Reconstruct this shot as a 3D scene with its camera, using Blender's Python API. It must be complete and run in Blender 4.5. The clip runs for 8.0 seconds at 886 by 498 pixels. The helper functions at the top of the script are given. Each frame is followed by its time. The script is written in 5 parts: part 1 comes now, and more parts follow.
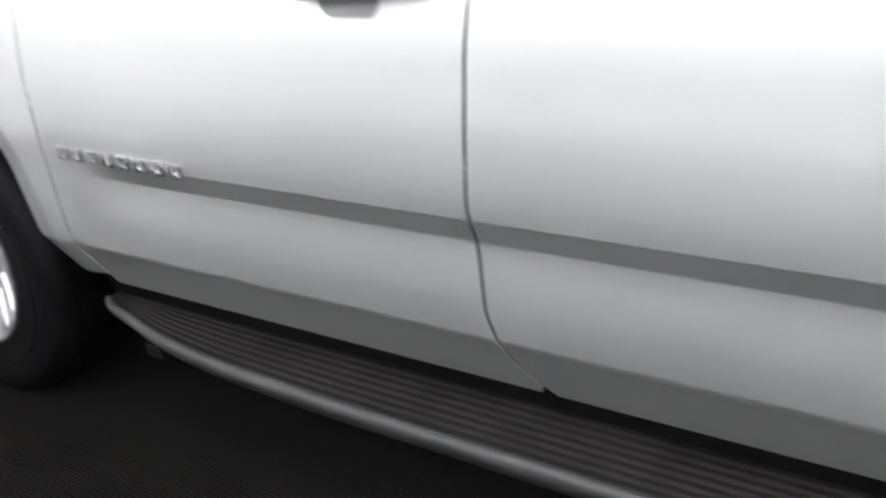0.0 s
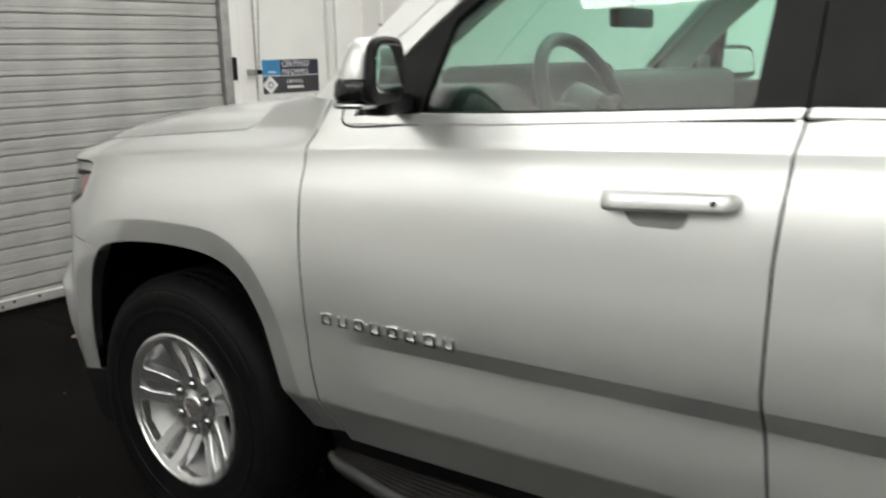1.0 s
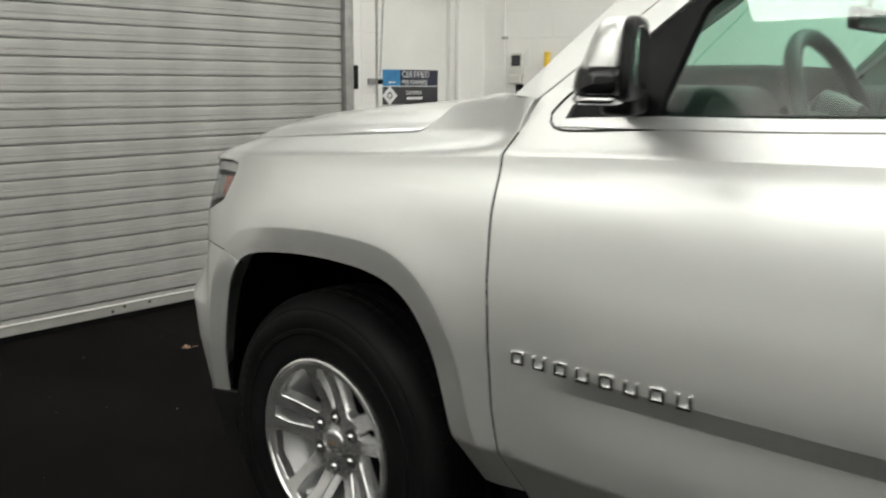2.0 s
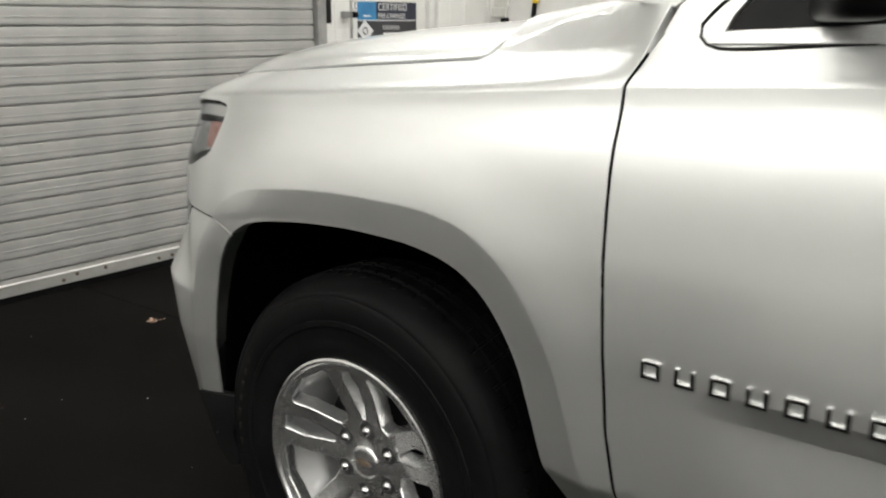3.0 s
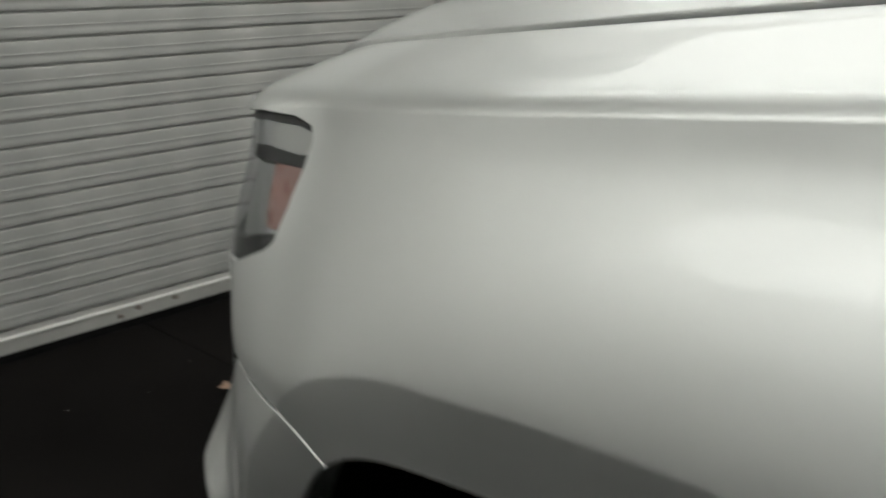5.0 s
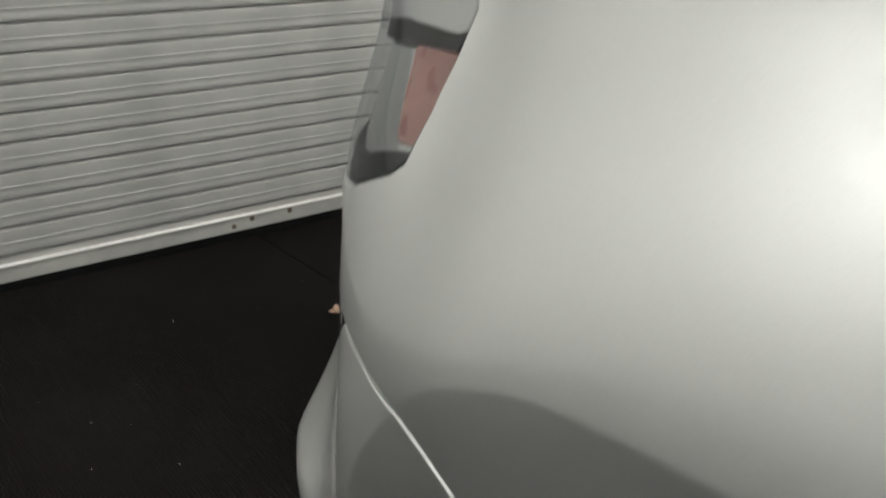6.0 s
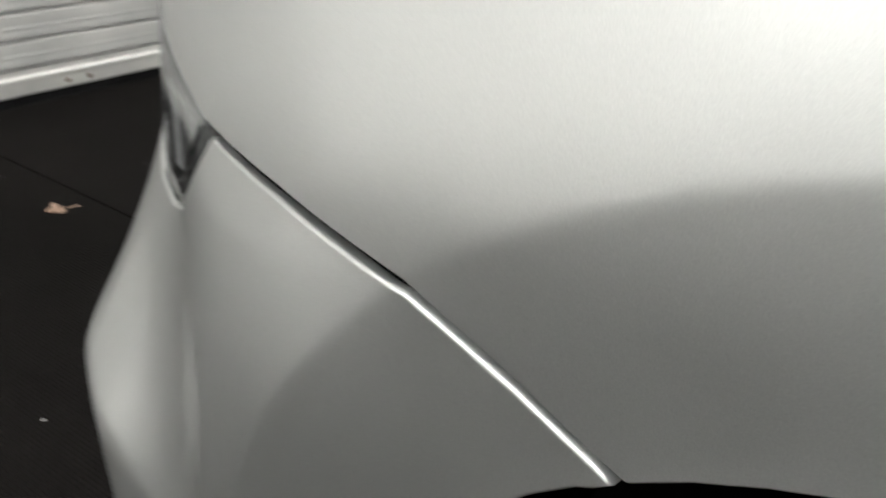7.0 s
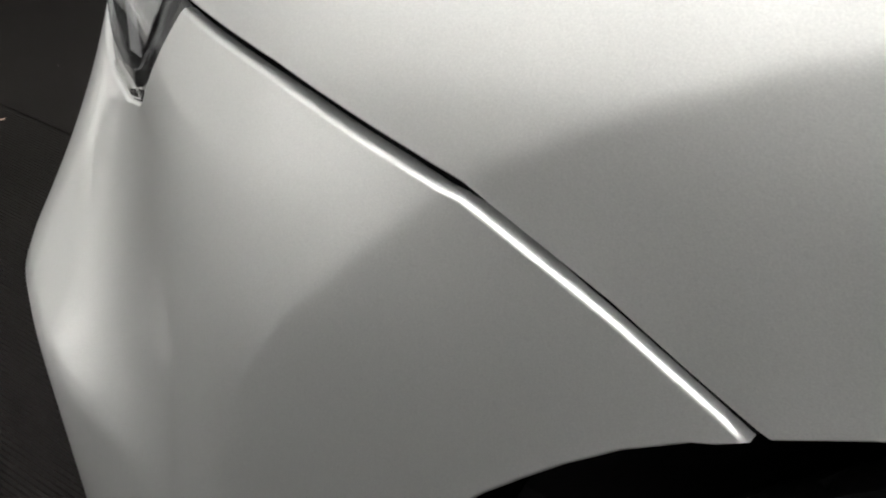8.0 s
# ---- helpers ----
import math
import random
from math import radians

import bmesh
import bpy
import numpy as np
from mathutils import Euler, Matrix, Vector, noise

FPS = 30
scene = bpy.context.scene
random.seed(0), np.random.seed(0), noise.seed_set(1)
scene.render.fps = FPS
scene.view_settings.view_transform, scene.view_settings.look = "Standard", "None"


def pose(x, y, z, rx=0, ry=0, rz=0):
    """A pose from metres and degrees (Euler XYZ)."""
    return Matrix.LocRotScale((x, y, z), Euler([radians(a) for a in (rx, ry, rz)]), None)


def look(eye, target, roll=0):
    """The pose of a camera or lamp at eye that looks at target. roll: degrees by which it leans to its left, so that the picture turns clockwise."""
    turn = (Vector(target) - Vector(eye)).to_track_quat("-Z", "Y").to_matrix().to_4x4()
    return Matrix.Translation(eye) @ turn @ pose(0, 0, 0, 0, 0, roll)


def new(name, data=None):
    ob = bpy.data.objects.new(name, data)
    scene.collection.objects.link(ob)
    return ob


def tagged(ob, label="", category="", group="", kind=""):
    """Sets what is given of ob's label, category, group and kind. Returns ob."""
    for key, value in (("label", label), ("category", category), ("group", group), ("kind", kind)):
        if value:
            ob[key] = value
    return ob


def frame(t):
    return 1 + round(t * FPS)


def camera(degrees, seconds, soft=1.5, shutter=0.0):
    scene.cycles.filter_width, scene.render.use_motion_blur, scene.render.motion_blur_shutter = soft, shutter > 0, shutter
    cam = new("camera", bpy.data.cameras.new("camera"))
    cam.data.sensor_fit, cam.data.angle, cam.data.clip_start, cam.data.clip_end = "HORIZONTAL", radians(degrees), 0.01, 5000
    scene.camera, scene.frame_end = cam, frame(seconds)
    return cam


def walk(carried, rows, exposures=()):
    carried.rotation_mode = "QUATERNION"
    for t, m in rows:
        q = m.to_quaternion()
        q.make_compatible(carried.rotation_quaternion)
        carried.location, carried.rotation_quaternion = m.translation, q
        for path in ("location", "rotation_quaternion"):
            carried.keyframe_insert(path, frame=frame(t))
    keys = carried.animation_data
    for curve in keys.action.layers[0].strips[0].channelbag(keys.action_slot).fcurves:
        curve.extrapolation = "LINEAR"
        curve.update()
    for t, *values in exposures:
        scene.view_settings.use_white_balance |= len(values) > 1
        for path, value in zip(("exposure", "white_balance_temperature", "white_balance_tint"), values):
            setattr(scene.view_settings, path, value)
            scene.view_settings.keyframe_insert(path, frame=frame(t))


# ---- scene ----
cam = camera(53.0, 8.0, soft=1.9, shutter=0.5)

PATH = [
    (0, (2.277, -1.054, 1.224), (1.232, 0.472, 0.464), -4.5),
    (0.5, (2.184, -1.279, 1.288), (1.062, 0.282, 0.736), -3.6),
    (1, (2.007, -1.428, 1.347), (0.851, 0.149, 0.925), -1.6),
    (1.5, (1.834, -1.428, 1.321), (0.591, 0.100, 0.976), -0.1),
    (2, (1.605, -1.332, 1.291), (0.305, 0.141, 0.918), 0.4),
    (2.2, (1.523, -1.299, 1.279), (0.22, 0.163, 0.875), 0.3),
    (3.3, (0.963, -0.958, 1.229), (-0.193, 0.574, 0.667), -1.3),
    (3.5, (0.874, -0.862, 1.243), (-0.268, 0.664, 0.637), -2.4),
    (4, (0.681, -0.710, 1.204), (-0.407, 0.869, 0.636), -0.1),
    (4.5, (0.420, -0.549, 1.206), (-0.682, 1.018, 0.633), 0.2),
    (5, (0.203, -0.348, 1.176), (-1.156, 1.007, 0.611), -1.6),
    (5.2, (0.122, -0.278, 1.174), (-1.328, 0.974, 0.599), -2.1),
    (6.3, (-0.081, -0.201, 1.054), (-1.542, 0.936, 0.296), 0.9),
    (6.5, (-0.155, -0.183, 1.011), (-1.539, 1.033, 0.233), 1.3),
    (7, (-0.253, -0.141, 0.959), (-1.22, 1.359, 0.057), 5.2),
    (7.5, (-0.288, -0.115, 0.934), (-1.09, 1.409, -0.083), 5.5),
    (8, (-0.299, -0.116, 0.928), (-1.092, 1.387, -0.126), 7.0),
]
walk(cam, [(t, look(eye, target, roll)) for t, eye, target, roll in PATH],
     exposures=[(0, 0.85, 6000, 14), (0.5, 0.41, 6250, 10), (1, -0.08, 6450, 8), (1.5, -0.18, 6550, 8), (2, -0.16, 6550, 6), (3.5, 0.12, 6550, 9),
                (4, -0.05, 6550, 8), (4.5, -0.40, 6450, 7), (5, -0.60, 6400, 5), (5.2, -0.70, 6400, 5), (6.3, 0.22, 6450, 8), (7, 0.58, 6350, 9), (8, 0.90, 6350, 11)])


# ---- world and lamps ----
world = bpy.data.worlds.new("world")
scene.world = world
world.use_nodes = True
world.node_tree.nodes["Background"].inputs[0].default_value = (0.9, 0.95, 1.0, 1)
world.node_tree.nodes["Background"].inputs[1].default_value = 0.05
LAMP_POWER = 16.0

# ---- the room's sizes ----
X_WALL, Y_FAR, Y_NEAR, X_BACK, Z_TOP = -2.81, 4.16, -4.9, 9.0, 3.75
CAR_W = 2.04


# ---- materials ----
def material(name):
    m = bpy.data.materials.new(name)
    m.use_nodes = True
    nt = m.node_tree
    return m, nt, nt.nodes["Principled BSDF"]


def tex(nt, kind, scale, detail=4.0, rough=0.55, coords="Object"):
    c = nt.nodes.new("ShaderNodeTexCoord")
    n = nt.nodes.new(kind)
    n.inputs["Scale"].default_value = scale
    if kind == "ShaderNodeTexNoise":
        n.inputs["Detail"].default_value = detail
        n.inputs["Roughness"].default_value = rough
    nt.links.new(c.outputs[coords], n.inputs["Vector"])
    return n


def ramp(nt, src, stops):
    r = nt.nodes.new("ShaderNodeValToRGB")
    while len(r.color_ramp.elements) < len(stops):
        r.color_ramp.elements.new(0.5)
    for e, (p, c) in zip(r.color_ramp.elements, stops):
        e.position, e.color = p, (*c, 1) if len(c) == 3 else c
    nt.links.new(src, r.inputs[0])
    return r


def bump(nt, bsdf, src, strength, dist=0.01, under=None):
    b = nt.nodes.new("ShaderNodeBump")
    b.inputs["Strength"].default_value = strength
    b.inputs["Distance"].default_value = dist
    nt.links.new(src, b.inputs["Height"])
    if under:
        nt.links.new(under.outputs[0], b.inputs["Normal"])
    nt.links.new(b.outputs[0], bsdf.inputs["Normal"])
    return b


def grey(v):
    return (v, v, v)


def mottled(name, dark, light, rough, scale, fine, strength=0.1, metallic=0.0, spec=0.5, coat=0.0, dist=0.002):
    m, nt, b = material(name)
    n = tex(nt, "ShaderNodeTexNoise", scale)
    r = ramp(nt, n.outputs[0], [(0.3, dark), (0.7, light)])
    nt.links.new(r.outputs[0], b.inputs["Base Color"])
    f = tex(nt, "ShaderNodeTexNoise", fine, 6)
    bump(nt, b, f.outputs[0], strength, dist)
    rr = ramp(nt, f.outputs[0], [(0.3, grey(max(rough - 0.07, 0.02))), (0.7, grey(min(rough + 0.07, 1)))])
    nt.links.new(rr.outputs[0], b.inputs["Roughness"])
    b.inputs["Metallic"].default_value = metallic
    b.inputs["Specular IOR Level"].default_value = spec
    b.inputs["Coat Weight"].default_value = coat
    b.inputs["Coat Roughness"].default_value = 0.04
    return m


def paint_material():
    m, nt, b = material("silver_paint")
    n = tex(nt, "ShaderNodeTexNoise", 2600, 2)
    r = ramp(nt, n.outputs[0], [(0.25, (0.72, 0.725, 0.72)), (0.75, (0.84, 0.845, 0.835))])
    nt.links.new(r.outputs[0], b.inputs["Base Color"])
    b.inputs["Metallic"].default_value = 0.94
    b.inputs["Roughness"].default_value = 0.455
    peel = tex(nt, "ShaderNodeTexNoise", 90, 2)
    bump(nt, b, peel.outputs[0], 0.0003, 0.002)
    b.inputs["Coat Weight"].default_value = 0.78
    b.inputs["Coat IOR"].default_value = 1.52
    b.inputs["Coat Roughness"].default_value = 0.025
    return m


def glass_material(name, tint, gloss=0.0):
    m, nt, b = material(name)
    out = nt.nodes["Material Output"]
    tr = nt.nodes.new("ShaderNodeBsdfTransparent")
    tr.inputs[0].default_value = (*tint, 1)
    gl = nt.nodes.new("ShaderNodeBsdfGlossy")
    gl.inputs["Roughness"].default_value = 0.0
    lw = nt.nodes.new("ShaderNodeLayerWeight")
    lw.inputs[0].default_value = 0.5
    pw = nt.nodes.new("ShaderNodeMath")
    pw.operation = "POWER"
    pw.inputs[1].default_value = 5.0
    fr = nt.nodes.new("ShaderNodeMath")
    fr.operation = "MULTIPLY_ADD"
    fr.inputs[1].default_value, fr.inputs[2].default_value = 0.6, 0.07
    nt.links.new(lw.outputs["Facing"], pw.inputs[0])
    nt.links.new(pw.outputs[0], fr.inputs[0])
    mx = nt.nodes.new("ShaderNodeMixShader")
    nt.links.new(fr.outputs[0], mx.inputs[0])
    nt.links.new(tr.outputs[0], mx.inputs[1])
    nt.links.new(gl.outputs[0], mx.inputs[2])
    nt.links.new(mx.outputs[0], out.inputs[0])
    return m


def emitter(name, colour, power):
    m, nt, b = material(name)
    b.inputs["Base Color"].default_value = (*colour, 1)
    b.inputs["Emission Color"].default_value = (*colour, 1)
    b.inputs["Emission Strength"].default_value = power
    return m


def floor_material():
    m, nt, b = material("ribbed_rubber")
    n = tex(nt, "ShaderNodeTexNoise", 1.3, 6)
    r = ramp(nt, n.outputs[0], [(0.3, (0.0095, 0.0086, 0.0080)), (0.7, (0.0175, 0.0156, 0.0145))])
    d = tex(nt, "ShaderNodeTexNoise", 38, 6, 0.7)
    rd = ramp(nt, d.outputs[0], [(0.55, (0, 0, 0)), (0.8, (1, 1, 1))])
    mx = nt.nodes.new("ShaderNodeMixRGB")
    mx.inputs[2].default_value = (0.03, 0.027, 0.025, 1)
    ml = nt.nodes.new("ShaderNodeMath")
    ml.operation = "MULTIPLY"
    ml.inputs[1].default_value = 0.35
    nt.links.new(rd.outputs[0], ml.inputs[0])
    nt.links.new(ml.outputs[0], mx.inputs[0])
    nt.links.new(r.outputs[0], mx.inputs[1])
    nt.links.new(mx.outputs[0], b.inputs["Base Color"])
    w = tex(nt, "ShaderNodeTexWave", 38)
    w.bands_direction = "Y"
    w.inputs["Distortion"].default_value = 0.15
    w.inputs["Detail"].default_value = 1.0
    b1 = bump(nt, b, w.outputs[1], 1.0, 0.007)
    f = tex(nt, "ShaderNodeTexNoise", 300, 4)
    bump(nt, b, f.outputs[0], 0.25, 0.002, b1)
    b.inputs["Roughness"].default_value = 0.8
    b.inputs["Specular IOR Level"].default_value = 0.03
    return m


PAINT = paint_material()
CHROME = mottled("bright_chrome", grey(0.62), grey(0.72), 0.1, 8, 900, 0.0, 1.0)
BRIGHT = mottled("satin_bright_trim", grey(0.78), grey(0.86), 0.3, 8, 900, 0.0, 0.6)
ALLOY = mottled("machined_alloy", grey(0.78), grey(0.84), 0.25, 8, 900, 0.0, 0.92)
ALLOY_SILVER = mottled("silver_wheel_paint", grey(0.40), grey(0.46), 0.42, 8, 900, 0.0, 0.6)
ALLOY_DARK = mottled("alloy_pocket_paint", (0.035, 0.035, 0.035), (0.06, 0.06, 0.06), 0.5, 14, 240, 0.03, 0.6)
RUBBER = mottled("tyre_rubber", (0.0040, 0.0040, 0.0044), (0.0075, 0.0075, 0.0078), 0.52, 9, 160, 0.2, spec=0.08)
BLACK = mottled("black_plastic", (0.006, 0.006, 0.0065), (0.011, 0.011, 0.0115), 0.42, 12, 300, 0.05, spec=0.15)
GLOSSY_BLACK = mottled("gloss_black", (0.008, 0.008, 0.009), (0.013, 0.013, 0.014), 0.12, 12, 300, 0.01)
# near-black for recesses and gaps, with their shade put into the colour
SHADE_BLACK = mottled("deep_shade_black", (0.0012, 0.0012, 0.0012), (0.0025, 0.0025, 0.0025), 0.95, 20, 200, 0.2, spec=0.0)
STEP = mottled("step_rubber", (0.010, 0.009, 0.008), (0.019, 0.017, 0.015), 0.7, 14, 200, 0.15, spec=0.15)
STEP_EDGE = mottled("step_edge_plastic", (0.04, 0.04, 0.039), (0.06, 0.06, 0.058), 0.5, 14, 200, 0.05)
# grey for the shaded hollow behind the silver door handle
RECESS_SHADE = mottled("recess_shade_grey", (0.24, 0.24, 0.235), (0.30, 0.30, 0.295), 0.4, 14, 300, 0.02)
INTERIOR = mottled("dark_grey_trim", (0.018, 0.0175, 0.017), (0.030, 0.029, 0.028), 0.65, 10, 300, 0.15)
LEATHER = mottled("black_leather", (0.02, 0.02, 0.021), (0.035, 0.035, 0.036), 0.45, 10, 260, 0.12)
CLOTH = mottled("light_grey_headliner", (0.42, 0.41, 0.39), (0.5, 0.49, 0.47), 0.9, 12, 400, 0.1)
GLASS = glass_material("green_glass", (0.66, 0.90, 0.80))
PRIVACY = glass_material("privacy_glass", (0.05, 0.055, 0.06))
LENS = glass_material("clear_lens", (0.93, 0.94, 0.95))
MIRROR = mottled("mirror_silver", grey(0.85), grey(0.87), 0.02, 4, 10, 0.0, 1.0)
AMBER = mottled("amber_reflector", (0.20, 0.075, 0.055), (0.27, 0.105, 0.08), 0.3, 30, 120, 0.1, spec=0.6, coat=0.5)
FLOOR = floor_material()
# two darkened wall tones, to weaken bounce light from the unseen walls
WALL_BACK_BOUNCE = mottled("back_wall_bounce", (0.36, 0.36, 0.35), (0.44, 0.44, 0.43), 0.7, 1.5, 70, 0.12)
WALL_NEAR_BOUNCE = mottled("near_wall_bounce", (0.49, 0.49, 0.475), (0.57, 0.57, 0.555), 0.7, 1.5, 70, 0.12)
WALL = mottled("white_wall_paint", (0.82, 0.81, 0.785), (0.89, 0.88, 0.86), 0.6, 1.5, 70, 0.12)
CEILING = mottled("pale_ceiling_paint", (0.78, 0.78, 0.77), (0.85, 0.85, 0.84), 0.8, 1.5, 70, 0.1)
DOOR_WHITE = mottled("white_door_enamel", (0.76, 0.755, 0.73), (0.83, 0.825, 0.80), 0.4, 2, 30, 0.04)
SLAT = mottled("galvanised_slat", (0.34, 0.34, 0.33), (0.47, 0.465, 0.45), 0.45, 3.0, 22, 0.05, 0.2)
RAIL = mottled("shutter_rail_paint", (0.36, 0.355, 0.34), (0.48, 0.475, 0.45), 0.4, 6, 40, 0.06, 0.1)
STEEL = mottled("worn_steel", (0.30, 0.30, 0.30), (0.45, 0.45, 0.44), 0.4, 12, 80, 0.05, 0.9)
RUST = mottled("rusty_bolt", (0.10, 0.075, 0.055), (0.2, 0.15, 0.11), 0.7, 60, 200, 0.3, 0.3)
LEAF = mottled("dry_leaf", (0.50, 0.33, 0.23), (0.70, 0.52, 0.40), 0.7, 60, 300, 0.3)
SIGN_DARK = mottled("sign_navy", (0.012, 0.015, 0.035), (0.02, 0.024, 0.05), 0.35, 5, 100, 0.01)
SIGN_GREY = mottled("sign_charcoal", (0.03, 0.03, 0.035), (0.045, 0.045, 0.05), 0.35, 5, 100, 0.01)
SIGN_BLUE = mottled("sign_blue", (0.03, 0.19, 0.42), (0.05, 0.28, 0.55), 0.35, 9, 100, 0.01)
SIGN_WHITE = mottled("sign_white", grey(0.72), grey(0.8), 0.4, 5, 100, 0.01)
BEIGE = mottled("beige_plastic", (0.62, 0.61, 0.57), (0.68, 0.67, 0.63), 0.45, 20, 100, 0.03)
YELLOW = mottled("yellow_plastic", (0.78, 0.50, 0.03), (0.85, 0.58, 0.06), 0.45, 20, 100, 0.03)
# far, dim and wide are added fill; only the tube is a known lamp
FILL_FAR = emitter("far_fill_panel", (1.0, 0.985, 0.95), LAMP_POWER * 0.30)
FILL_DIM = emitter("dim_fill_panel", (1.0, 0.985, 0.95), LAMP_POWER * 0.105)
FILL_WIDE = emitter("wide_fill_panel", (1.0, 0.985, 0.95), LAMP_POWER * 0.20)
LAMP_TUBE = emitter("tube_lamp_diffuser", (1.0, 0.99, 0.96), LAMP_POWER * 0.75)


# ---- building helpers ----
from mathutils.geometry import delaunay_2d_cdt

def finish(name, me, mat, parent=None, label="", kind=""):
    ob = new(name, me)
    if mat and not me.materials:
        me.materials.append(mat)
    if parent is not None:
        ob.parent = parent
        if parent.type == "EMPTY":
            ob.matrix_parent_inverse = Matrix.Translation(-parent.location)
    return tagged(ob, label, kind=kind)


def part(name, bm, mat, parent=None, label="", smooth=None):
    me = bpy.data.meshes.new(name)
    bm.normal_update()
    bm.to_mesh(me)
    bm.free()
    if smooth is not None:
        for p in me.polygons:
            p.use_smooth = True
        if smooth < 179:
            me.set_sharp_from_angle(angle=radians(smooth))
    return finish(name, me, mat, parent, label)


def thing(name, at, label, category, group="", kind=""):
    e = new(name)
    e.location = at
    e.empty_display_size = 0.1
    return tagged(e, label, category, group, kind)


def box(x0, x1, y0, y1, z0, z1, bevel=0.0, seg=2, bm=None):
    own = bmesh.new()
    bmesh.ops.create_cube(own, size=1.0)
    for v in own.verts:
        v.co = Vector((x0 + (v.co.x + 0.5) * (x1 - x0), y0 + (v.co.y + 0.5) * (y1 - y0), z0 + (v.co.z + 0.5) * (z1 - z0)))
    if bevel:
        bmesh.ops.bevel(own, geom=own.edges[:], offset=bevel, segments=seg, affect="EDGES", profile=0.6)
    if bm is None:
        return own
    me = bpy.data.meshes.new("tmp")
    own.to_mesh(me)
    own.free()
    bm.from_mesh(me)
    bpy.data.meshes.remove(me)
    return bm


def lathe(profile, n=64, axis="y", centre=(0, 0, 0), bm=None, a0=0.0, a1=2 * math.pi):
    """profile: (along the axis, radius) pairs."""
    bm = bm or bmesh.new()
    full = abs(a1 - a0 - 2 * math.pi) < 1e-6
    rings = []
    for i in range(n if full else n + 1):
        a = a0 + (a1 - a0) * i / n
        ring = []
        for h, r in profile:
            if axis == "y":
                p = (centre[0] + r * math.cos(a), centre[1] + h, centre[2] + r * math.sin(a))
            elif axis == "z":
                p = (centre[0] + r * math.cos(a), centre[1] + r * math.sin(a), centre[2] + h)
            else:
                p = (centre[0] + h, centre[1] + r * math.cos(a), centre[2] + r * math.sin(a))
            ring.append(bm.verts.new(p))
        rings.append(ring)
    m = len(rings)
    for i in range(m if full else m - 1):
        a, b = rings[i], rings[(i + 1) % m]
        for j in range(len(profile) - 1):
            bm.faces.new((a[j], a[j + 1], b[j + 1], b[j]))
    bmesh.ops.recalc_face_normals(bm, faces=bm.faces[:])
    return bm


def tube(points, r, n=10, bm=None, closed=False):
    bm = bm or bmesh.new()
    pts = [Vector(p) for p in points]
    rings = []
    up = Vector((0, 0, 1))
    for i, p in enumerate(pts):
        a = pts[(i - 1) % len(pts)] if (closed or i) else p
        b = pts[(i + 1) % len(pts)] if (closed or i < len(pts) - 1) else p
        d = (b - a).normalized()
        s = d.cross(up)
        if s.length < 0.05:
            s = d.cross(Vector((0, 1, 0)))
        s.normalize()
        t = s.cross(d).normalized()
        rings.append([bm.verts.new(p + s * (r * math.cos(2 * math.pi * k / n)) + t * (r * math.sin(2 * math.pi * k / n))) for k in range(n)])
    m = len(rings)
    for i in range(m if closed else m - 1):
        a, b = rings[i], rings[(i + 1) % m]
        for k in range(n):
            bm.faces.new((a[k], a[(k + 1) % n], b[(k + 1) % n], b[k]))
    if not closed:
        bm.faces.new(rings[0][::-1])
        bm.faces.new(rings[-1])
    bmesh.ops.recalc_face_normals(bm, faces=bm.faces[:])
    return bm


def pchip(xs, ys):
    xs, ys = np.array(xs, float), np.array(ys, float)
    h = np.diff(xs)
    d = np.diff(ys) / h
    m = np.zeros(len(xs))
    m[0], m[-1] = d[0], d[-1]
    for i in range(1, len(xs) - 1):
        if d[i - 1] * d[i] > 0:
            w1, w2 = 2 * h[i] + h[i - 1], h[i] + 2 * h[i - 1]
            m[i] = (w1 + w2) / (w1 / d[i - 1] + w2 / d[i])

    def f(x):
        x = np.asarray(x, float)
        i = np.clip(np.searchsorted(xs, x) - 1, 0, len(xs) - 2)
        t = (x - xs[i]) / h[i]
        lo, hi = x < xs[0], x > xs[-1]
        tt = np.clip(t, 0, 1)
        y = ((1 + 2 * tt) * (1 - tt) ** 2 * ys[i] + tt * (1 - tt) ** 2 * h[i] * m[i]
             + tt * tt * (3 - 2 * tt) * ys[i + 1] + tt * tt * (tt - 1) * h[i] * m[i + 1])
        y = np.where(lo, ys[0] + m[0] * (x - xs[0]), y)
        return np.where(hi, ys[-1] + m[-1] * (x - xs[-1]), y)
    return f


def sstep(a, b, x):
    t = np.clip((np.asarray(x, float) - a) / (b - a), 0, 1)
    return t * t * (3 - 2 * t)


def rounded(points, radii, seg=6):
    """An outline with rounded corners, from corners and a radius for each."""
    out = []
    n = len(points)
    if not isinstance(radii, (list, tuple)):
        radii = [radii] * n
    for i in range(n):
        p, a, b = Vector(points[i]), Vector(points[i - 1]), Vector(points[(i + 1) % n])
        r = radii[i]
        if r <= 0:
            out.append(tuple(p))
            continue
        u, w = (a - p), (b - p)
        r = min(r, u.length * 0.45, w.length * 0.45)
        p0, p1 = p + u.normalized() * r, p + w.normalized() * r
        for k in range(seg + 1):
            t = k / seg
            q = p0 * (1 - t) ** 2 + p * 2 * t * (1 - t) + p1 * t * t
            out.append(tuple(q))
    return out


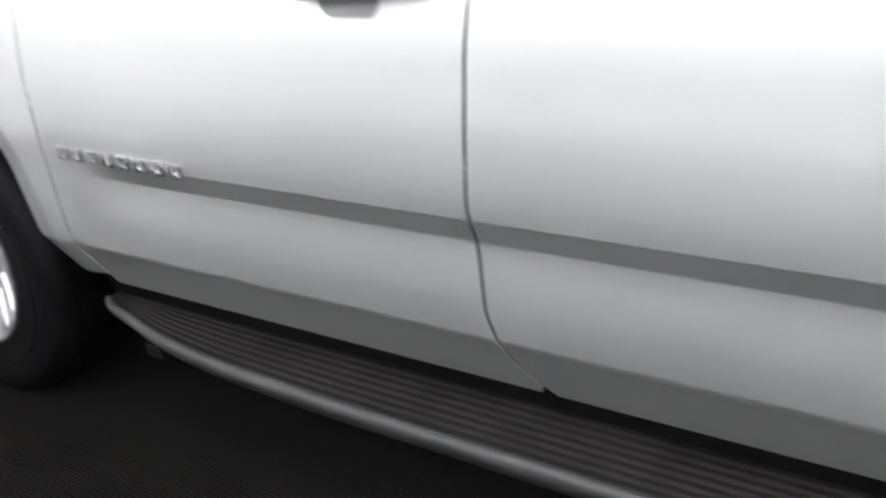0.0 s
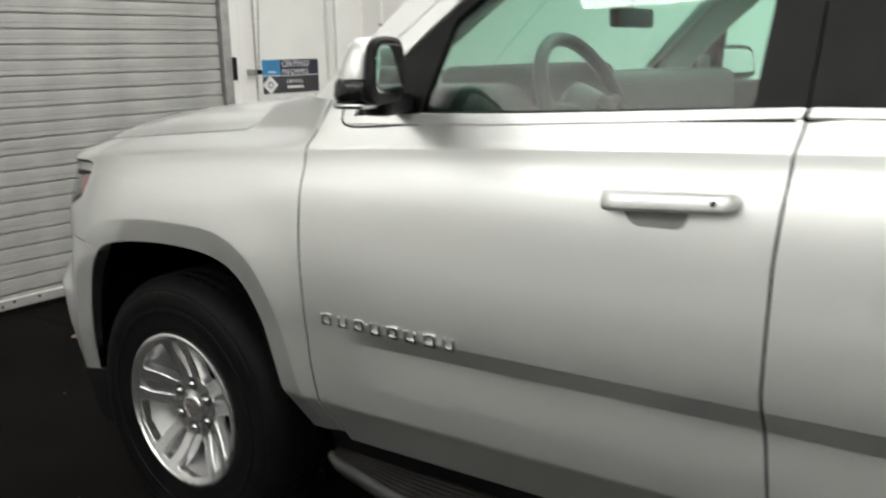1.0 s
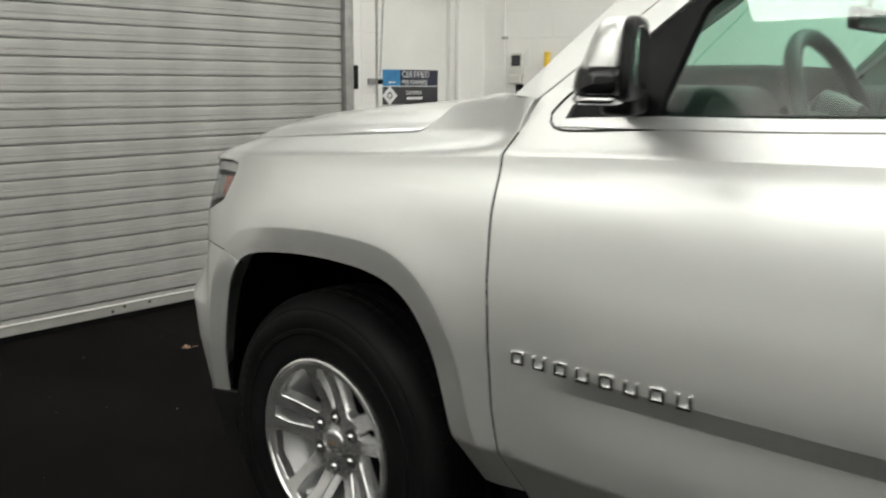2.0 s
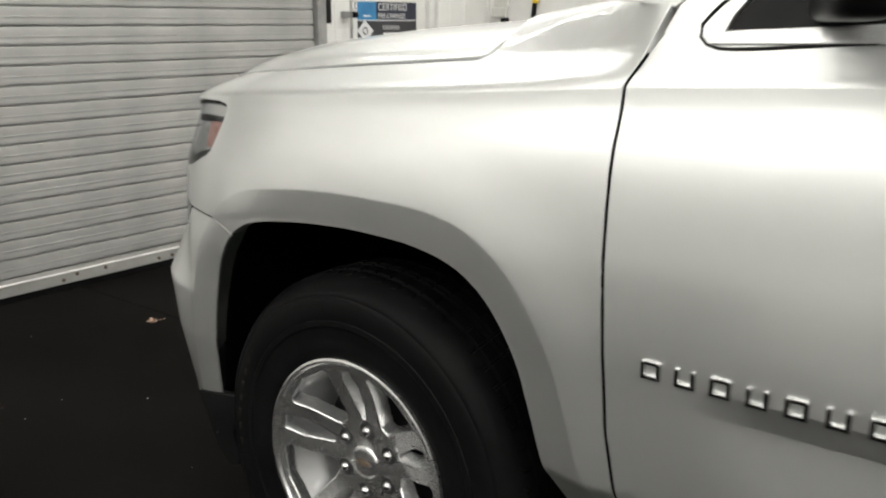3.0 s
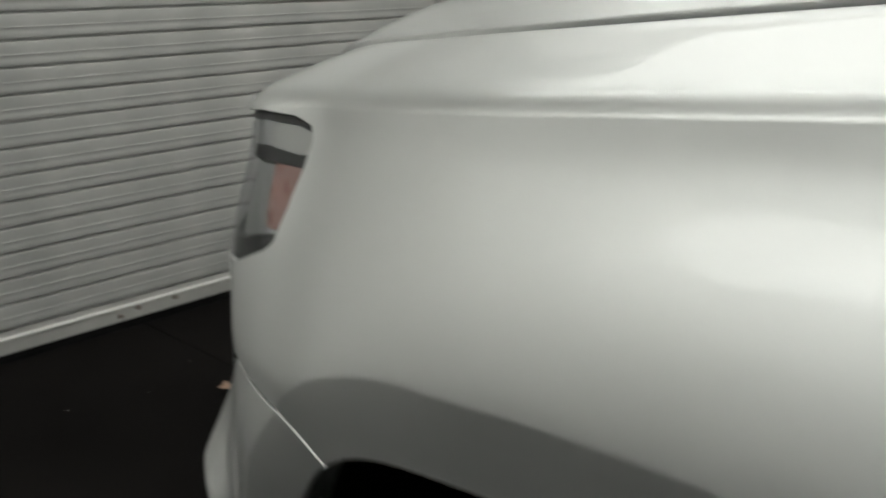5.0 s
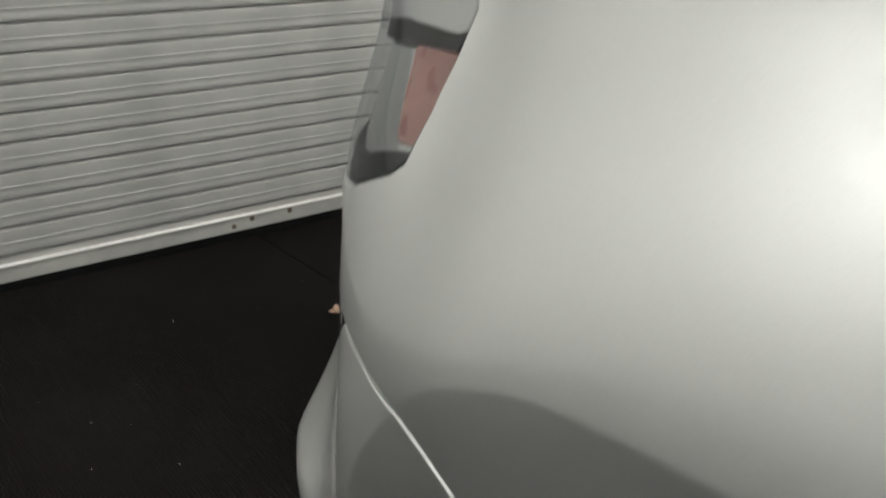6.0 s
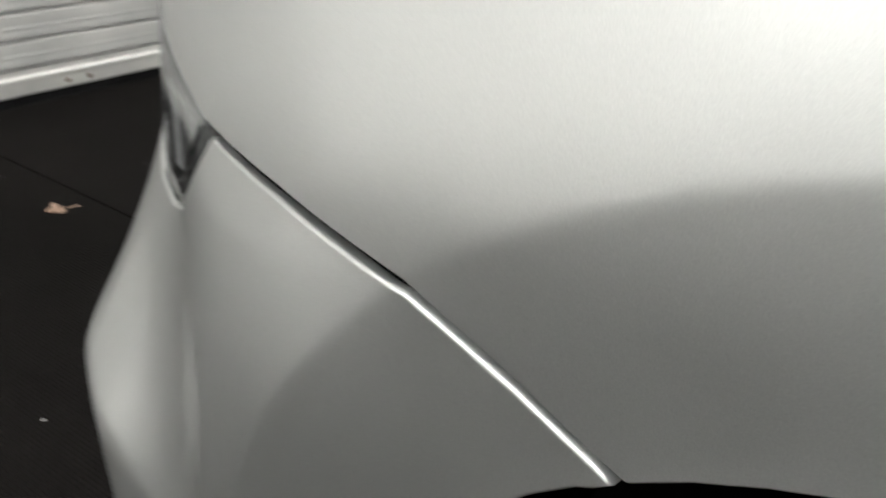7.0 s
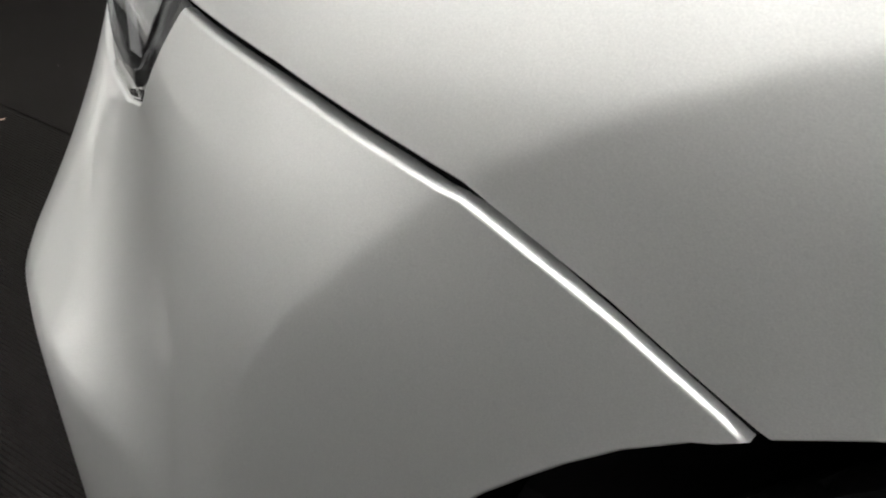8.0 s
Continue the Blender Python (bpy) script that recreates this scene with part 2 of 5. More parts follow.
def resample(poly, step):
    out = []
    n = len(poly)
    for i in range(n):
        a, b = np.array(poly[i], float), np.array(poly[(i + 1) % n], float)
        k = max(1, int(np.ceil(np.hypot(*(b - a)) / step)))
        for j in range(k):
            out.append(a + (b - a) * j / k)
    keep = []
    for i, p in enumerate(out):
        if np.hypot(*(p - out[i - 1])) > 1e-6:
            keep.append(p)
    return np.array(keep)


def inside(pts, poly):
    x, y = pts[:, 0], pts[:, 1]
    r = np.zeros(len(pts), bool)
    n = len(poly)
    for i in range(n):
        (x0, y0), (x1, y1) = poly[i - 1], poly[i]
        if y0 == y1:
            continue
        c = ((y0 > y) != (y1 > y)) & (x < (x1 - x0) * (y - y0) / (y1 - y0) + x0)
        r ^= c
    return r


def edge_dist(pts, poly, closed=True):
    best = np.full(len(pts), 1e9)
    P = np.array(poly, float)
    for i in range(0 if closed else 1, len(P)):
        a, b = P[i - 1], P[i]
        ab = b - a
        L = (ab * ab).sum()
        if L < 1e-14:
            continue
        t = np.clip(((pts - a) @ ab) / L, 0, 1)
        q = a + t[:, None] * ab
        best = np.minimum(best, np.hypot(pts[:, 0] - q[:, 0], pts[:, 1] - q[:, 1]))
    return best


def signed_area(poly):
    P = np.array(poly, float)
    return 0.5 * np.sum(P[:, 0] * np.roll(P[:, 1], -1) - np.roll(P[:, 0], -1) * P[:, 1])


def panel(name, outline, surf, mat, parent, label="", holes=(), step=0.025, edge=0.012, lip=0.002, depth=0.014, mirror=False, lines=(), draft=0.0):
    """A sheet of metal cut along an outline in (u, v) and laid on surf(u, v), with rolled edges. Smooth normals come from surf itself."""

    loops = [resample(outline, edge)]
    if signed_area(loops[0]) < 0:
        loops[0] = loops[0][::-1]
    for h in holes:
        q = resample(h, edge)
        loops.append(q if signed_area(q) < 0 else q[::-1])
    lo, hi = loops[0].min(0), loops[0].max(0)
    gx, gy = np.meshgrid(np.arange(lo[0] + step / 2, hi[0], step), np.arange(lo[1] + step / 2, hi[1], step))
    grid = np.stack([gx.ravel(), gy.ravel()], 1)
    ok = inside(grid, loops[0])
    for q in loops[1:]:
        ok &= ~inside(grid, q)
    grid = grid[ok]
    far = np.ones(len(grid), bool)
    for q in loops:
        far &= edge_dist(grid, q) > edge * 0.6
    grid = grid[far]
    runs = []
    for q in lines:
        q = np.array(q, float)
        pieces = [q[i] + (q[i + 1] - q[i]) * j / k for i in range(len(q) - 1) for k in [max(1, int(np.ceil(np.hypot(*(q[i + 1] - q[i])) / edge)))] for j in range(k)]
        q = np.array(pieces + [q[-1]])
        ok = inside(q, loops[0])
        for l in loops:
            ok &= edge_dist(q, l) > edge * 0.25
        runs.append((q, ok))
        if len(grid):
            grid = grid[edge_dist(grid, q, False) > edge * 0.5]
    pts = np.concatenate(loops + [grid] + [q[ok] for q, ok in runs if ok.any()])
    edges, base, spans = [], 0, []
    for q in loops:
        n = len(q)
        edges += [(base + i, base + (i + 1) % n) for i in range(n)]
        spans.append((base, n))
        base += n
    base += len(grid)
    for q, ok in runs:
        at = {i: base + k for k, i in enumerate(np.flatnonzero(ok))}
        edges += [(at[i], at[i + 1]) for i in at if i + 1 in at]
        base += len(at)
    vs, es, fs, ov, oe, of = delaunay_2d_cdt([Vector(p) for p in pts], edges, [], 0, 1e-7)
    uv = np.array([(v.x, v.y) for v in vs])
    tri = np.array([f for f in fs if len(f) == 3], int)
    cen = uv[tri].mean(1)
    ok = inside(cen, loops[0])
    for q in loops[1:]:
        ok &= ~inside(cen, q)
    tri = tri[ok]
    a = uv[tri]
    area = (a[:, 1, 0] - a[:, 0, 0]) * (a[:, 2, 1] - a[:, 0, 1]) - (a[:, 1, 1] - a[:, 0, 1]) * (a[:, 2, 0] - a[:, 0, 0])
    tri = np.where((area < 0)[:, None], tri[:, ::-1], tri)
    index = {}
    for k, o in enumerate(ov):
        for src in o:
            index[src] = k
    P = surf(uv[:, 0], uv[:, 1])
    h = 0.001
    du = surf(uv[:, 0] + h, uv[:, 1]) - surf(uv[:, 0] - h, uv[:, 1])
    dv = surf(uv[:, 0], uv[:, 1] + h) - surf(uv[:, 0], uv[:, 1] - h)
    N = np.cross(du, dv)
    N /= np.linalg.norm(N, axis=1)[:, None] + 1e-12
    verts, norms, faces = list(P), list(N), [tuple(t) for t in tri]
    for b0, n in spans:
        ids = [index[b0 + i] for i in range(n)]
        ring = P[ids]
        tang = np.roll(ring, -1, 0) - np.roll(ring, 1, 0)
        out = np.cross(tang, N[ids])
        out /= np.linalg.norm(out, axis=1)[:, None] + 1e-12
        r2 = ring + out * lip - N[ids] * lip
        r3 = ring + out * (lip + draft) - N[ids] * depth
        k2 = len(verts)
        verts += list(r2) + list(r3)
        norms += list(out * 0.95 + N[ids] * 0.3) + list(out + N[ids] * (draft / depth))
        for i in range(n):
            j = (i + 1) % n
            faces.append((ids[i], k2 + i, k2 + j, ids[j]))
            faces.append((k2 + i, k2 + n + i, k2 + n + j, k2 + j))
    V, M = np.array(verts), np.array(norms)
    M /= np.linalg.norm(M, axis=1)[:, None] + 1e-12
    if mirror:
        V[:, 1] = CAR_W - V[:, 1]
        M[:, 1] *= -1
        faces = [f[::-1] for f in faces]
    me = bpy.data.meshes.new(name)
    me.from_pydata([tuple(v) for v in V], [], faces)
    for p in me.polygons:
        p.use_smooth = True
    me.normals_split_custom_set_from_vertices([tuple(m) for m in M])
    return finish(name, me, mat, parent, label)


# ---- the setting ----
def wall_with_holes(name, axis, at, thick, lo, hi, zlo, zhi, holes, mat, label):
    """A wall across x (axis 'x') or y at 'at', its thickness away from the room; holes are (a0, a1, z0, z1)."""
    bm = bmesh.new()
    cuts = sorted({lo, hi, *[h[0] for h in holes], *[h[1] for h in holes]})
    for a0, a1 in zip(cuts[:-1], cuts[1:]):
        spans = [(zlo, zhi)]
        for h in holes:
            if h[0] <= a0 and h[1] >= a1:
                spans = [(s0, s1) for z0, z1 in spans for s0, s1 in ((z0, min(z1, h[2])), (max(z0, h[3]), z1)) if s1 - s0 > 1e-4]
        for z0, z1 in spans:
            if axis == "x":
                box(min(at, at + thick), max(at, at + thick), a0, a1, z0, z1, bm=bm)
            else:
                box(a0, a1, min(at, at + thick), max(at, at + thick), z0, z1, bm=bm)
    bmesh.ops.remove_doubles(bm, verts=bm.verts[:], dist=1e-5)
    return tagged(part(name, bm, mat, None, label), category="wall", kind="structure")


SHUT_Y0, SHUT_Y1, SHUT_Z = -0.65, 2.66, 2.9
DOOR_Y0, DOOR_Y1, DOOR_Z = 2.985, 3.775, 2.05
wall_with_holes("wall_front", "x", X_WALL - 0.02, -0.2, SHUT_Y0 - 0.25, Y_FAR + 0.2, 0, Z_TOP,
                [(SHUT_Y0, SHUT_Y1, 0, SHUT_Z), (DOOR_Y0, DOOR_Y1, 0, DOOR_Z)], WALL, "white painted block wall with a shutter opening")
wall_with_holes("wall_corner", "x", X_WALL - 0.02, -0.2, Y_NEAR, SHUT_Y0 - 0.25, 0, Z_TOP, [], WALL, "plain white painted garage wall")
wall_with_holes("wall_far", "y", Y_FAR, 0.2, X_WALL - 0.02, X_BACK, 0, Z_TOP, [], WALL, "plain white painted block wall")
# near and back walls stay unseen; their tone shapes the bounce light
wall_with_holes("wall_near", "y", Y_NEAR, -0.2, X_WALL - 0.22, X_BACK, 0, Z_TOP, [], WALL_NEAR_BOUNCE, "plain unseen garage wall, toned down to limit bounce light")
wall_with_holes("wall_back", "x", X_BACK, 0.2, Y_NEAR - 0.2, Y_FAR + 0.2, 0, Z_TOP, [], WALL_BACK_BOUNCE, "plain unseen garage wall, darkened to cut bounce light")
tagged(part("ceiling", box(X_WALL - 0.22, X_BACK + 0.2, Y_NEAR - 0.2, Y_FAR + 0.2, Z_TOP, Z_TOP + 0.1), CEILING, None,
            "pale grey painted flat garage ceiling"), category="ceiling", kind="structure")
GROOVE = 1.06
floor_bm = bmesh.new()
box(X_WALL - 0.22, X_BACK, Y_NEAR - 0.2, GROOVE - 0.004, -0.08, 0.0, bm=floor_bm)
box(X_WALL - 0.22, X_BACK, GROOVE + 0.004, Y_FAR + 0.2, -0.08, 0.0, bm=floor_bm)
box(X_WALL - 0.22, X_BACK, GROOVE - 0.004, GROOVE + 0.004, -0.08, -0.006, bm=floor_bm)
tagged(part("floor", floor_bm, FLOOR, None, "black ribbed rubber floor sheets with a joint"), category="floor", kind="structure")


# painted concrete blocks, where the walls show their joints
def block_courses():
    def block(w):
        bm = box(-w / 2 + 0.0025, w / 2 - 0.0025, -0.0015, 0.002, 0.0025, 0.1975, 0.0015, 1)
        me = bpy.data.meshes.new("block")
        bm.to_mesh(me)
        bm.free()
        me.materials.append(WALL)
        return me
    wide_block, half_block, slim = block(0.40), block(0.20), block(0.127)
    front, far = bpy.data.objects["wall_front"], bpy.data.objects["wall_far"]

    def lay(me, wall, place, turn):
        o = new("block", me)
        o.parent = wall
        o.location, o.rotation_euler = place, (0, 0, turn)
    for k in range(1, 14):
        z = 0.2 * k
        for y in (2.788, 2.915):
            lay(slim, front, (X_WALL - 0.0195, y, z), math.pi / 2)
        x, end = X_WALL + 0.02, -0.85
        first = k % 2 == 0
        while x < end:
            me, w = (half_block, 0.20) if first else (wide_block, 0.40)
            lay(me, far, (x + w / 2, Y_FAR - 0.0005, z), math.pi)
            x, first = x + w, False


block_courses()


# ---- roller shutter ----
def roller_shutter():
    root = thing("roller_shutter", (X_WALL, 1.0, 0), "closed grey metal roller shutter with horizontal slats", "shutter")
    pitch, n = 0.085, 33
    prof = [(0.0, 0.0085), (0.0012, 0.001), (0.0025, -0.006), (0.0060, -0.006), (0.0072, 0.001), (0.0085, 0.0105), (0.012, 0.0122), (0.026, 0.0112), (0.041, 0.0102), (0.0432, 0.0118), (0.0455, 0.0100),
            (0.060, 0.0112), (0.078, 0.0122), (0.083, 0.0115), (0.085, 0.0085)]
    bm = bmesh.new()
    rows = []
    for z, x in prof:
        rows.append([bm.verts.new((x, y, z)) for y in (SHUT_Y0 + 0.02, SHUT_Y1 - 0.012)])
    for a, b in zip(rows[:-1], rows[1:]):
        bm.faces.new((a[0], a[1], b[1], b[0]))
    back = [[bm.verts.new((-0.012, y, z)) for y in (SHUT_Y0 + 0.02, SHUT_Y1 - 0.012)] for z in (0.0, pitch)]
    bm.faces.new((rows[0][1], rows[0][0], back[0][0], back[0][1]))
    bm.faces.new((rows[-1][0], rows[-1][1], back[1][1], back[1][0]))
    bm.faces.new((back[0][0], back[1][0], back[1][1], back[0][1]))
    bmesh.ops.recalc_face_normals(bm, faces=bm.faces[:])
    me = bpy.data.meshes.new("slat")
    bm.to_mesh(me)
    bm.free()
    for p in me.polygons:
        p.use_smooth = True
    me.set_sharp_from_angle(angle=radians(40))
    for k in range(n):
        s = finish("slat", me, SLAT, root)
        s.location = (X_WALL + random.uniform(-0.0012, 0.0012), 0, 0.113 + pitch * k)
    rail = bmesh.new()
    box(X_WALL - 0.014, X_WALL + 0.010, SHUT_Y0 + 0.02, SHUT_Y1 - 0.012, 0.032, 0.084, 0.003, bm=rail)
    box(X_WALL - 0.014, X_WALL + 0.003, SHUT_Y0 + 0.02, SHUT_Y1 - 0.012, 0.0905, 0.113, bm=rail)
    part("rubber_seal", box(X_WALL - 0.010, X_WALL + 0.004, SHUT_Y0 + 0.02, SHUT_Y1 - 0.012, 0.0, 0.033), RUBBER, root, "black rubber floor seal")
    part("rail_lip", box(X_WALL - 0.014, X_WALL + 0.022, SHUT_Y0 + 0.02, SHUT_Y1 - 0.012, 0.084, 0.0905, 0.002), DOOR_WHITE, root, "bright worn upper lip of the rail")
    part("bottom_rail", rail, RAIL, root, "pale scuffed bottom rail", 40)
    for y in (1.042, 1.192, 0.972, 1.495, 1.575, -0.3):
        b = lathe([(0.0, 0.009), (0.004, 0.009), (0.006, 0.005), (0.006, 0.0001)], 10, "x", (X_WALL + 0.009, y, 0.069 if 1.0 < y < 1.3 else 0.053))
        part("bolt", b, RUST, root)
    for y0, y1 in ((SHUT_Y0 - 0.06, SHUT_Y0 + 0.018), (SHUT_Y1 - 0.010, SHUT_Y1 + 0.06)):
        g = bmesh.new()
        box(X_WALL - 0.018, X_WALL + 0.05, y0, y1, 0.0, SHUT_Z, 0.004, bm=g)
        part("guide_channel", g, STEEL, root, "grey steel guide channel", 40)
    part("housing", box(X_WALL - 0.018, X_WALL + 0.35, SHUT_Y0 - 0.08, SHUT_Y1 + 0.08, SHUT_Z - 0.01, Z_TOP - 0.004, 0.01), RAIL, root)
    return root


roller_shutter()


# ---- the lock box beside the shutter ----
def lock_box():
    root = thing("shutter_lock", (X_WALL, 2.735, 1.29), "small black lock box on the shutter frame", "lock")
    part("case", box(X_WALL - 0.02, X_WALL + 0.045, 2.720, 2.767, 1.23, 1.385, 0.006), BLACK, root)
    part("bolt", box(X_WALL - 0.0, X_WALL + 0.03, 2.705, 2.721, 1.28, 1.33, 0.003), STEEL, root)


lock_box()


# ---- personnel door ----
def white_door():
    root = thing("door_1", (X_WALL, 3.355, 0), "closed white painted steel door with a closer", "door", kind="structure")
    part("door_leaf", box(X_WALL - 0.075, X_WALL - 0.03, DOOR_Y0 + 0.045, DOOR_Y1 - 0.045, 0.01, DOOR_Z - 0.045, 0.003), DOOR_WHITE, root)
    fr = bmesh.new()
    box(X_WALL - 0.16, X_WALL + 0.006, DOOR_Y0, DOOR_Y0 + 0.042, 0, DOOR_Z, 0.003, bm=fr)
    box(X_WALL - 0.16, X_WALL + 0.006, DOOR_Y1 - 0.042, DOOR_Y1, 0, DOOR_Z, 0.003, bm=fr)
    box(X_WALL - 0.16, X_WALL + 0.006, DOOR_Y0 + 0.042, DOOR_Y1 - 0.042, DOOR_Z - 0.042, DOOR_Z, 0.003, bm=fr)
    part("door_frame", fr, DOOR_WHITE, root, "white steel door frame")
    part("closer_body", box(X_WALL - 0.03, X_WALL + 0.03, 3.395, 3.675, 1.885, 1.945, 0.008), STEEL, root, "grey door closer")
    part("closer_arm", tube([(X_WALL + 0.02, 3.455, 1.952), (X_WALL + 0.10, 3.315, 1.965), (X_WALL + 0.02, 3.205, 1.985)], 0.009), STEEL, root)
    part("closer_shoe", box(X_WALL - 0.03, X_WALL + 0.03, 3.155, 3.255, 1.975, 2.0, 0.004), STEEL, root)
    part("handle", tube([(X_WALL - 0.03, 3.685, 1.0), (X_WALL + 0.03, 3.685, 1.0), (X_WALL + 0.03, 3.575, 1.0)], 0.01), STEEL, root)
    part("trim", box(X_WALL - 0.02, X_WALL + 0.02, 3.810, 3.945, 0, 2.35, 0.012), WALL, root, "white boxed pipe cover")


white_door()


def text_mesh(name, body, size, place, rot, mat, parent, label=""):
    c = bpy.data.curves.new(name, "FONT")
    c.body, c.size, c.extrude = body, size, 0.0006
    c.align_x = "LEFT"
    o = bpy.data.objects.new("tmp", c)
    scene.collection.objects.link(o)
    bpy.context.view_layer.update()
    me = bpy.data.meshes.new_from_object(o.evaluated_get(bpy.context.evaluated_depsgraph_get()))
    bpy.data.objects.remove(o)
    me.transform(Matrix.Translation(place) @ rot)
    return finish(name, me, mat, parent, label)


def certified_sign():
    y0, y1, z0, zm, z1 = 3.040, 3.627, 1.122, 1.248, 1.362
    x = X_WALL - 0.028
    root = thing("door_sign", (x, 3.335, 1.24), "blue and charcoal certified sign stuck on the white door", "sign")
    part("upper_panel", box(x, x + 0.004, y0, y1, zm + 0.003, z1), SIGN_DARK, root)
    part("lower_panel", box(x, x + 0.004, y0, y1, z0, zm - 0.003), SIGN_GREY, root)
    part("divider", box(x, x + 0.0048, y0, y1, zm - 0.003, zm + 0.003), SIGN_WHITE, root)
    part("blue_panel", box(x + 0.001, x + 0.0055, y0, y0 + 0.19, zm + 0.003, z1), SIGN_BLUE, root)
    rot = Matrix(((0, 0, 1, 0), (1, 0, 0, 0), (0, 1, 0, 0), (0, 0, 0, 1)))
    text_mesh("lettering", "CERTIFIED", 0.062, (x + 0.006, y0 + 0.205, zm + 0.062), rot, SIGN_WHITE, root)
    text_mesh("lettering", "PRE-OWNED", 0.046, (x + 0.006, y0 + 0.205, zm + 0.012), rot, SIGN_WHITE, root)
    text_mesh("lettering", "CERTIFIED", 0.036, (x + 0.006, y0 + 0.245, z0 + 0.068), rot, SIGN_WHITE, root)
    part("text_bar", box(x + 0.002, x + 0.006, y0 + 0.255, y0 + 0.42, z0 + 0.032, z0 + 0.05), SIGN_WHITE, root)
    part("text_bar", box(x + 0.002, x + 0.0062, y0 + 0.07, y0 + 0.14, zm + 0.022, zm + 0.032), SIGN_WHITE, root)
    bm = bmesh.new()
    c, r = (y0 + 0.085, z0 + 0.062), 0.066
    f = [bm.verts.new((x + 0.006, c[0] + a * r, c[1] + b * r)) for a, b in ((0, -1), (1.15, 0), (0, 1), (-1.15, 0))]
    bm.faces.new(f)
    part("emblem", bm, SIGN_WHITE, root, "white diamond")
    part("emblem_mark", lathe([(0.0, 0.024), (0.0015, 0.024), (0.0015, 0.017), (0.0, 0.017)], 24, "x", (x + 0.0062, *c)), SIGN_GREY, root)


certified_sign()


# ---- hand chain of the shutter ----
def hand_chain():
    x, z_low = X_WALL + 0.06, 1.28
    root = thing("hand_chain", (x, 2.925, 1.3), "steel hand chain hanging beside the shutter", "chain")
    a, b, low = [], [], []
    for k in range(40):
        t = k / 39
        a.append((x, 2.920 - 0.03 * t * 0 + 0.035 * (t ** 1.3), z_low + 0.03 + (3.0 - z_low) * t))
        b.append((x + 0.02, 2.930 + 0.13 * (t ** 1.1), z_low + 0.03 + (3.0 - z_low) * t))
    for name, line in (("strand", a), ("strand", b), ("strand", [(x, 2.920, z_low - 0.62 + 0.65 * k / 14) for k in range(15)])):
        bm = bmesh.new()
        pts = [Vector(p) for p in line]
        n = int((pts[-1] - pts[0]).length / 0.024)
        for k in range(n):
            p = pts[0].lerp(pts[-1], k / n)
            i = k / n * (len(pts) - 1)
            p = pts[int(i)].lerp(pts[min(int(i) + 1, len(pts) - 1)], i - int(i))
            ang = (k % 2) * math.pi / 2 + 0.4
            ring = [p + Vector((math.cos(ang) * 0.007 * math.sin(q), math.sin(ang) * 0.007 * math.sin(q), 0.0165 * math.cos(q))) for q in np.linspace(0, 2 * math.pi, 9)[:-1]]
            tube(ring, 0.0022, 5, bm, closed=True)
        part(name, bm, STEEL, root, smooth=60)
    part("hook", lathe([(-0.02, 0.004), (-0.01, 0.018), (0.012, 0.018), (0.02, 0.004)], 14, "y", (x + 0.005, 2.945, z_low)), BLACK, root)
    part("hook_plate", box(X_WALL - 0.02, x, 2.905, 2.935, z_low - 0.02, z_low + 0.02, 0.003), STEEL, root)


hand_chain()


# ---- things on the far wall ----
def thermostat():
    x, z = -2.50, 1.43
    root = thing("wall_thermostat", (x, Y_FAR, z), "small beige wall control with a grey display", "thermostat")
    part("case", box(x - 0.055, x + 0.055, Y_FAR - 0.03, Y_FAR, z - 0.1, z + 0.07, 0.006), BEIGE, root)
    part("display", box(x - 0.04, x + 0.04, Y_FAR - 0.033, Y_FAR - 0.028, z - 0.03, z + 0.05, 0.002), SIGN_GREY, root, "grey display")
    part("cover", box(x - 0.065, x + 0.05, Y_FAR - 0.045, Y_FAR - 0.02, z - 0.16, z - 0.095, 0.006), BEIGE, root)


def wall_switch():
    root = thing("wall_switch", (-2.47, Y_FAR, 1.2), "small black switch box on the white wall", "switch")
    part("case", box(-2.495, -2.445, Y_FAR - 0.035, Y_FAR, 1.14, 1.265, 0.006), BLACK, root)
    part("lever", box(-2.478, -2.462, Y_FAR - 0.05, Y_FAR - 0.03, 1.19, 1.22, 0.003), STEEL, root)


def hung_scraper():
    x = -2.22
    root = thing("hand_scraper", (x, Y_FAR, 1.35), "yellow and black hand tool hung on the white wall", "tool")
    part("grip", tube([(x, Y_FAR - 0.025, 1.36), (x, Y_FAR - 0.025, 1.50)], 0.022, 12), YELLOW, root, "yellow grip", 40)
    part("shaft", tube([(x - 0.005, Y_FAR - 0.025, 1.36), (x - 0.02, Y_FAR - 0.025, 1.19)], 0.016, 12), BLACK, root, "black shaft", 40)
    part("nail", tube([(x, Y_FAR - 0.04, 1.48), (x, Y_FAR, 1.485)], 0.004, 8), STEEL, root)


def conduit():
    root = thing("conduit_pipe", (-2.6, Y_FAR, 1.0), "thin white painted conduit on the wall", "pipe")
    part("pipe", tube([(-2.62, Y_FAR - 0.014, 0.3), (-2.62, Y_FAR - 0.014, 3.2)], 0.011, 10), WALL, root, smooth=60)
    for z in (0.8, 1.6, 2.4):
        part("clip", box(-2.64, -2.60, Y_FAR - 0.028, Y_FAR, z, z + 0.02, 0.003), STEEL, root)


thermostat(), wall_switch(), hung_scraper(), conduit()


# ---- ceiling lamps and added fill panels ----
Z_LAMP = 3.3


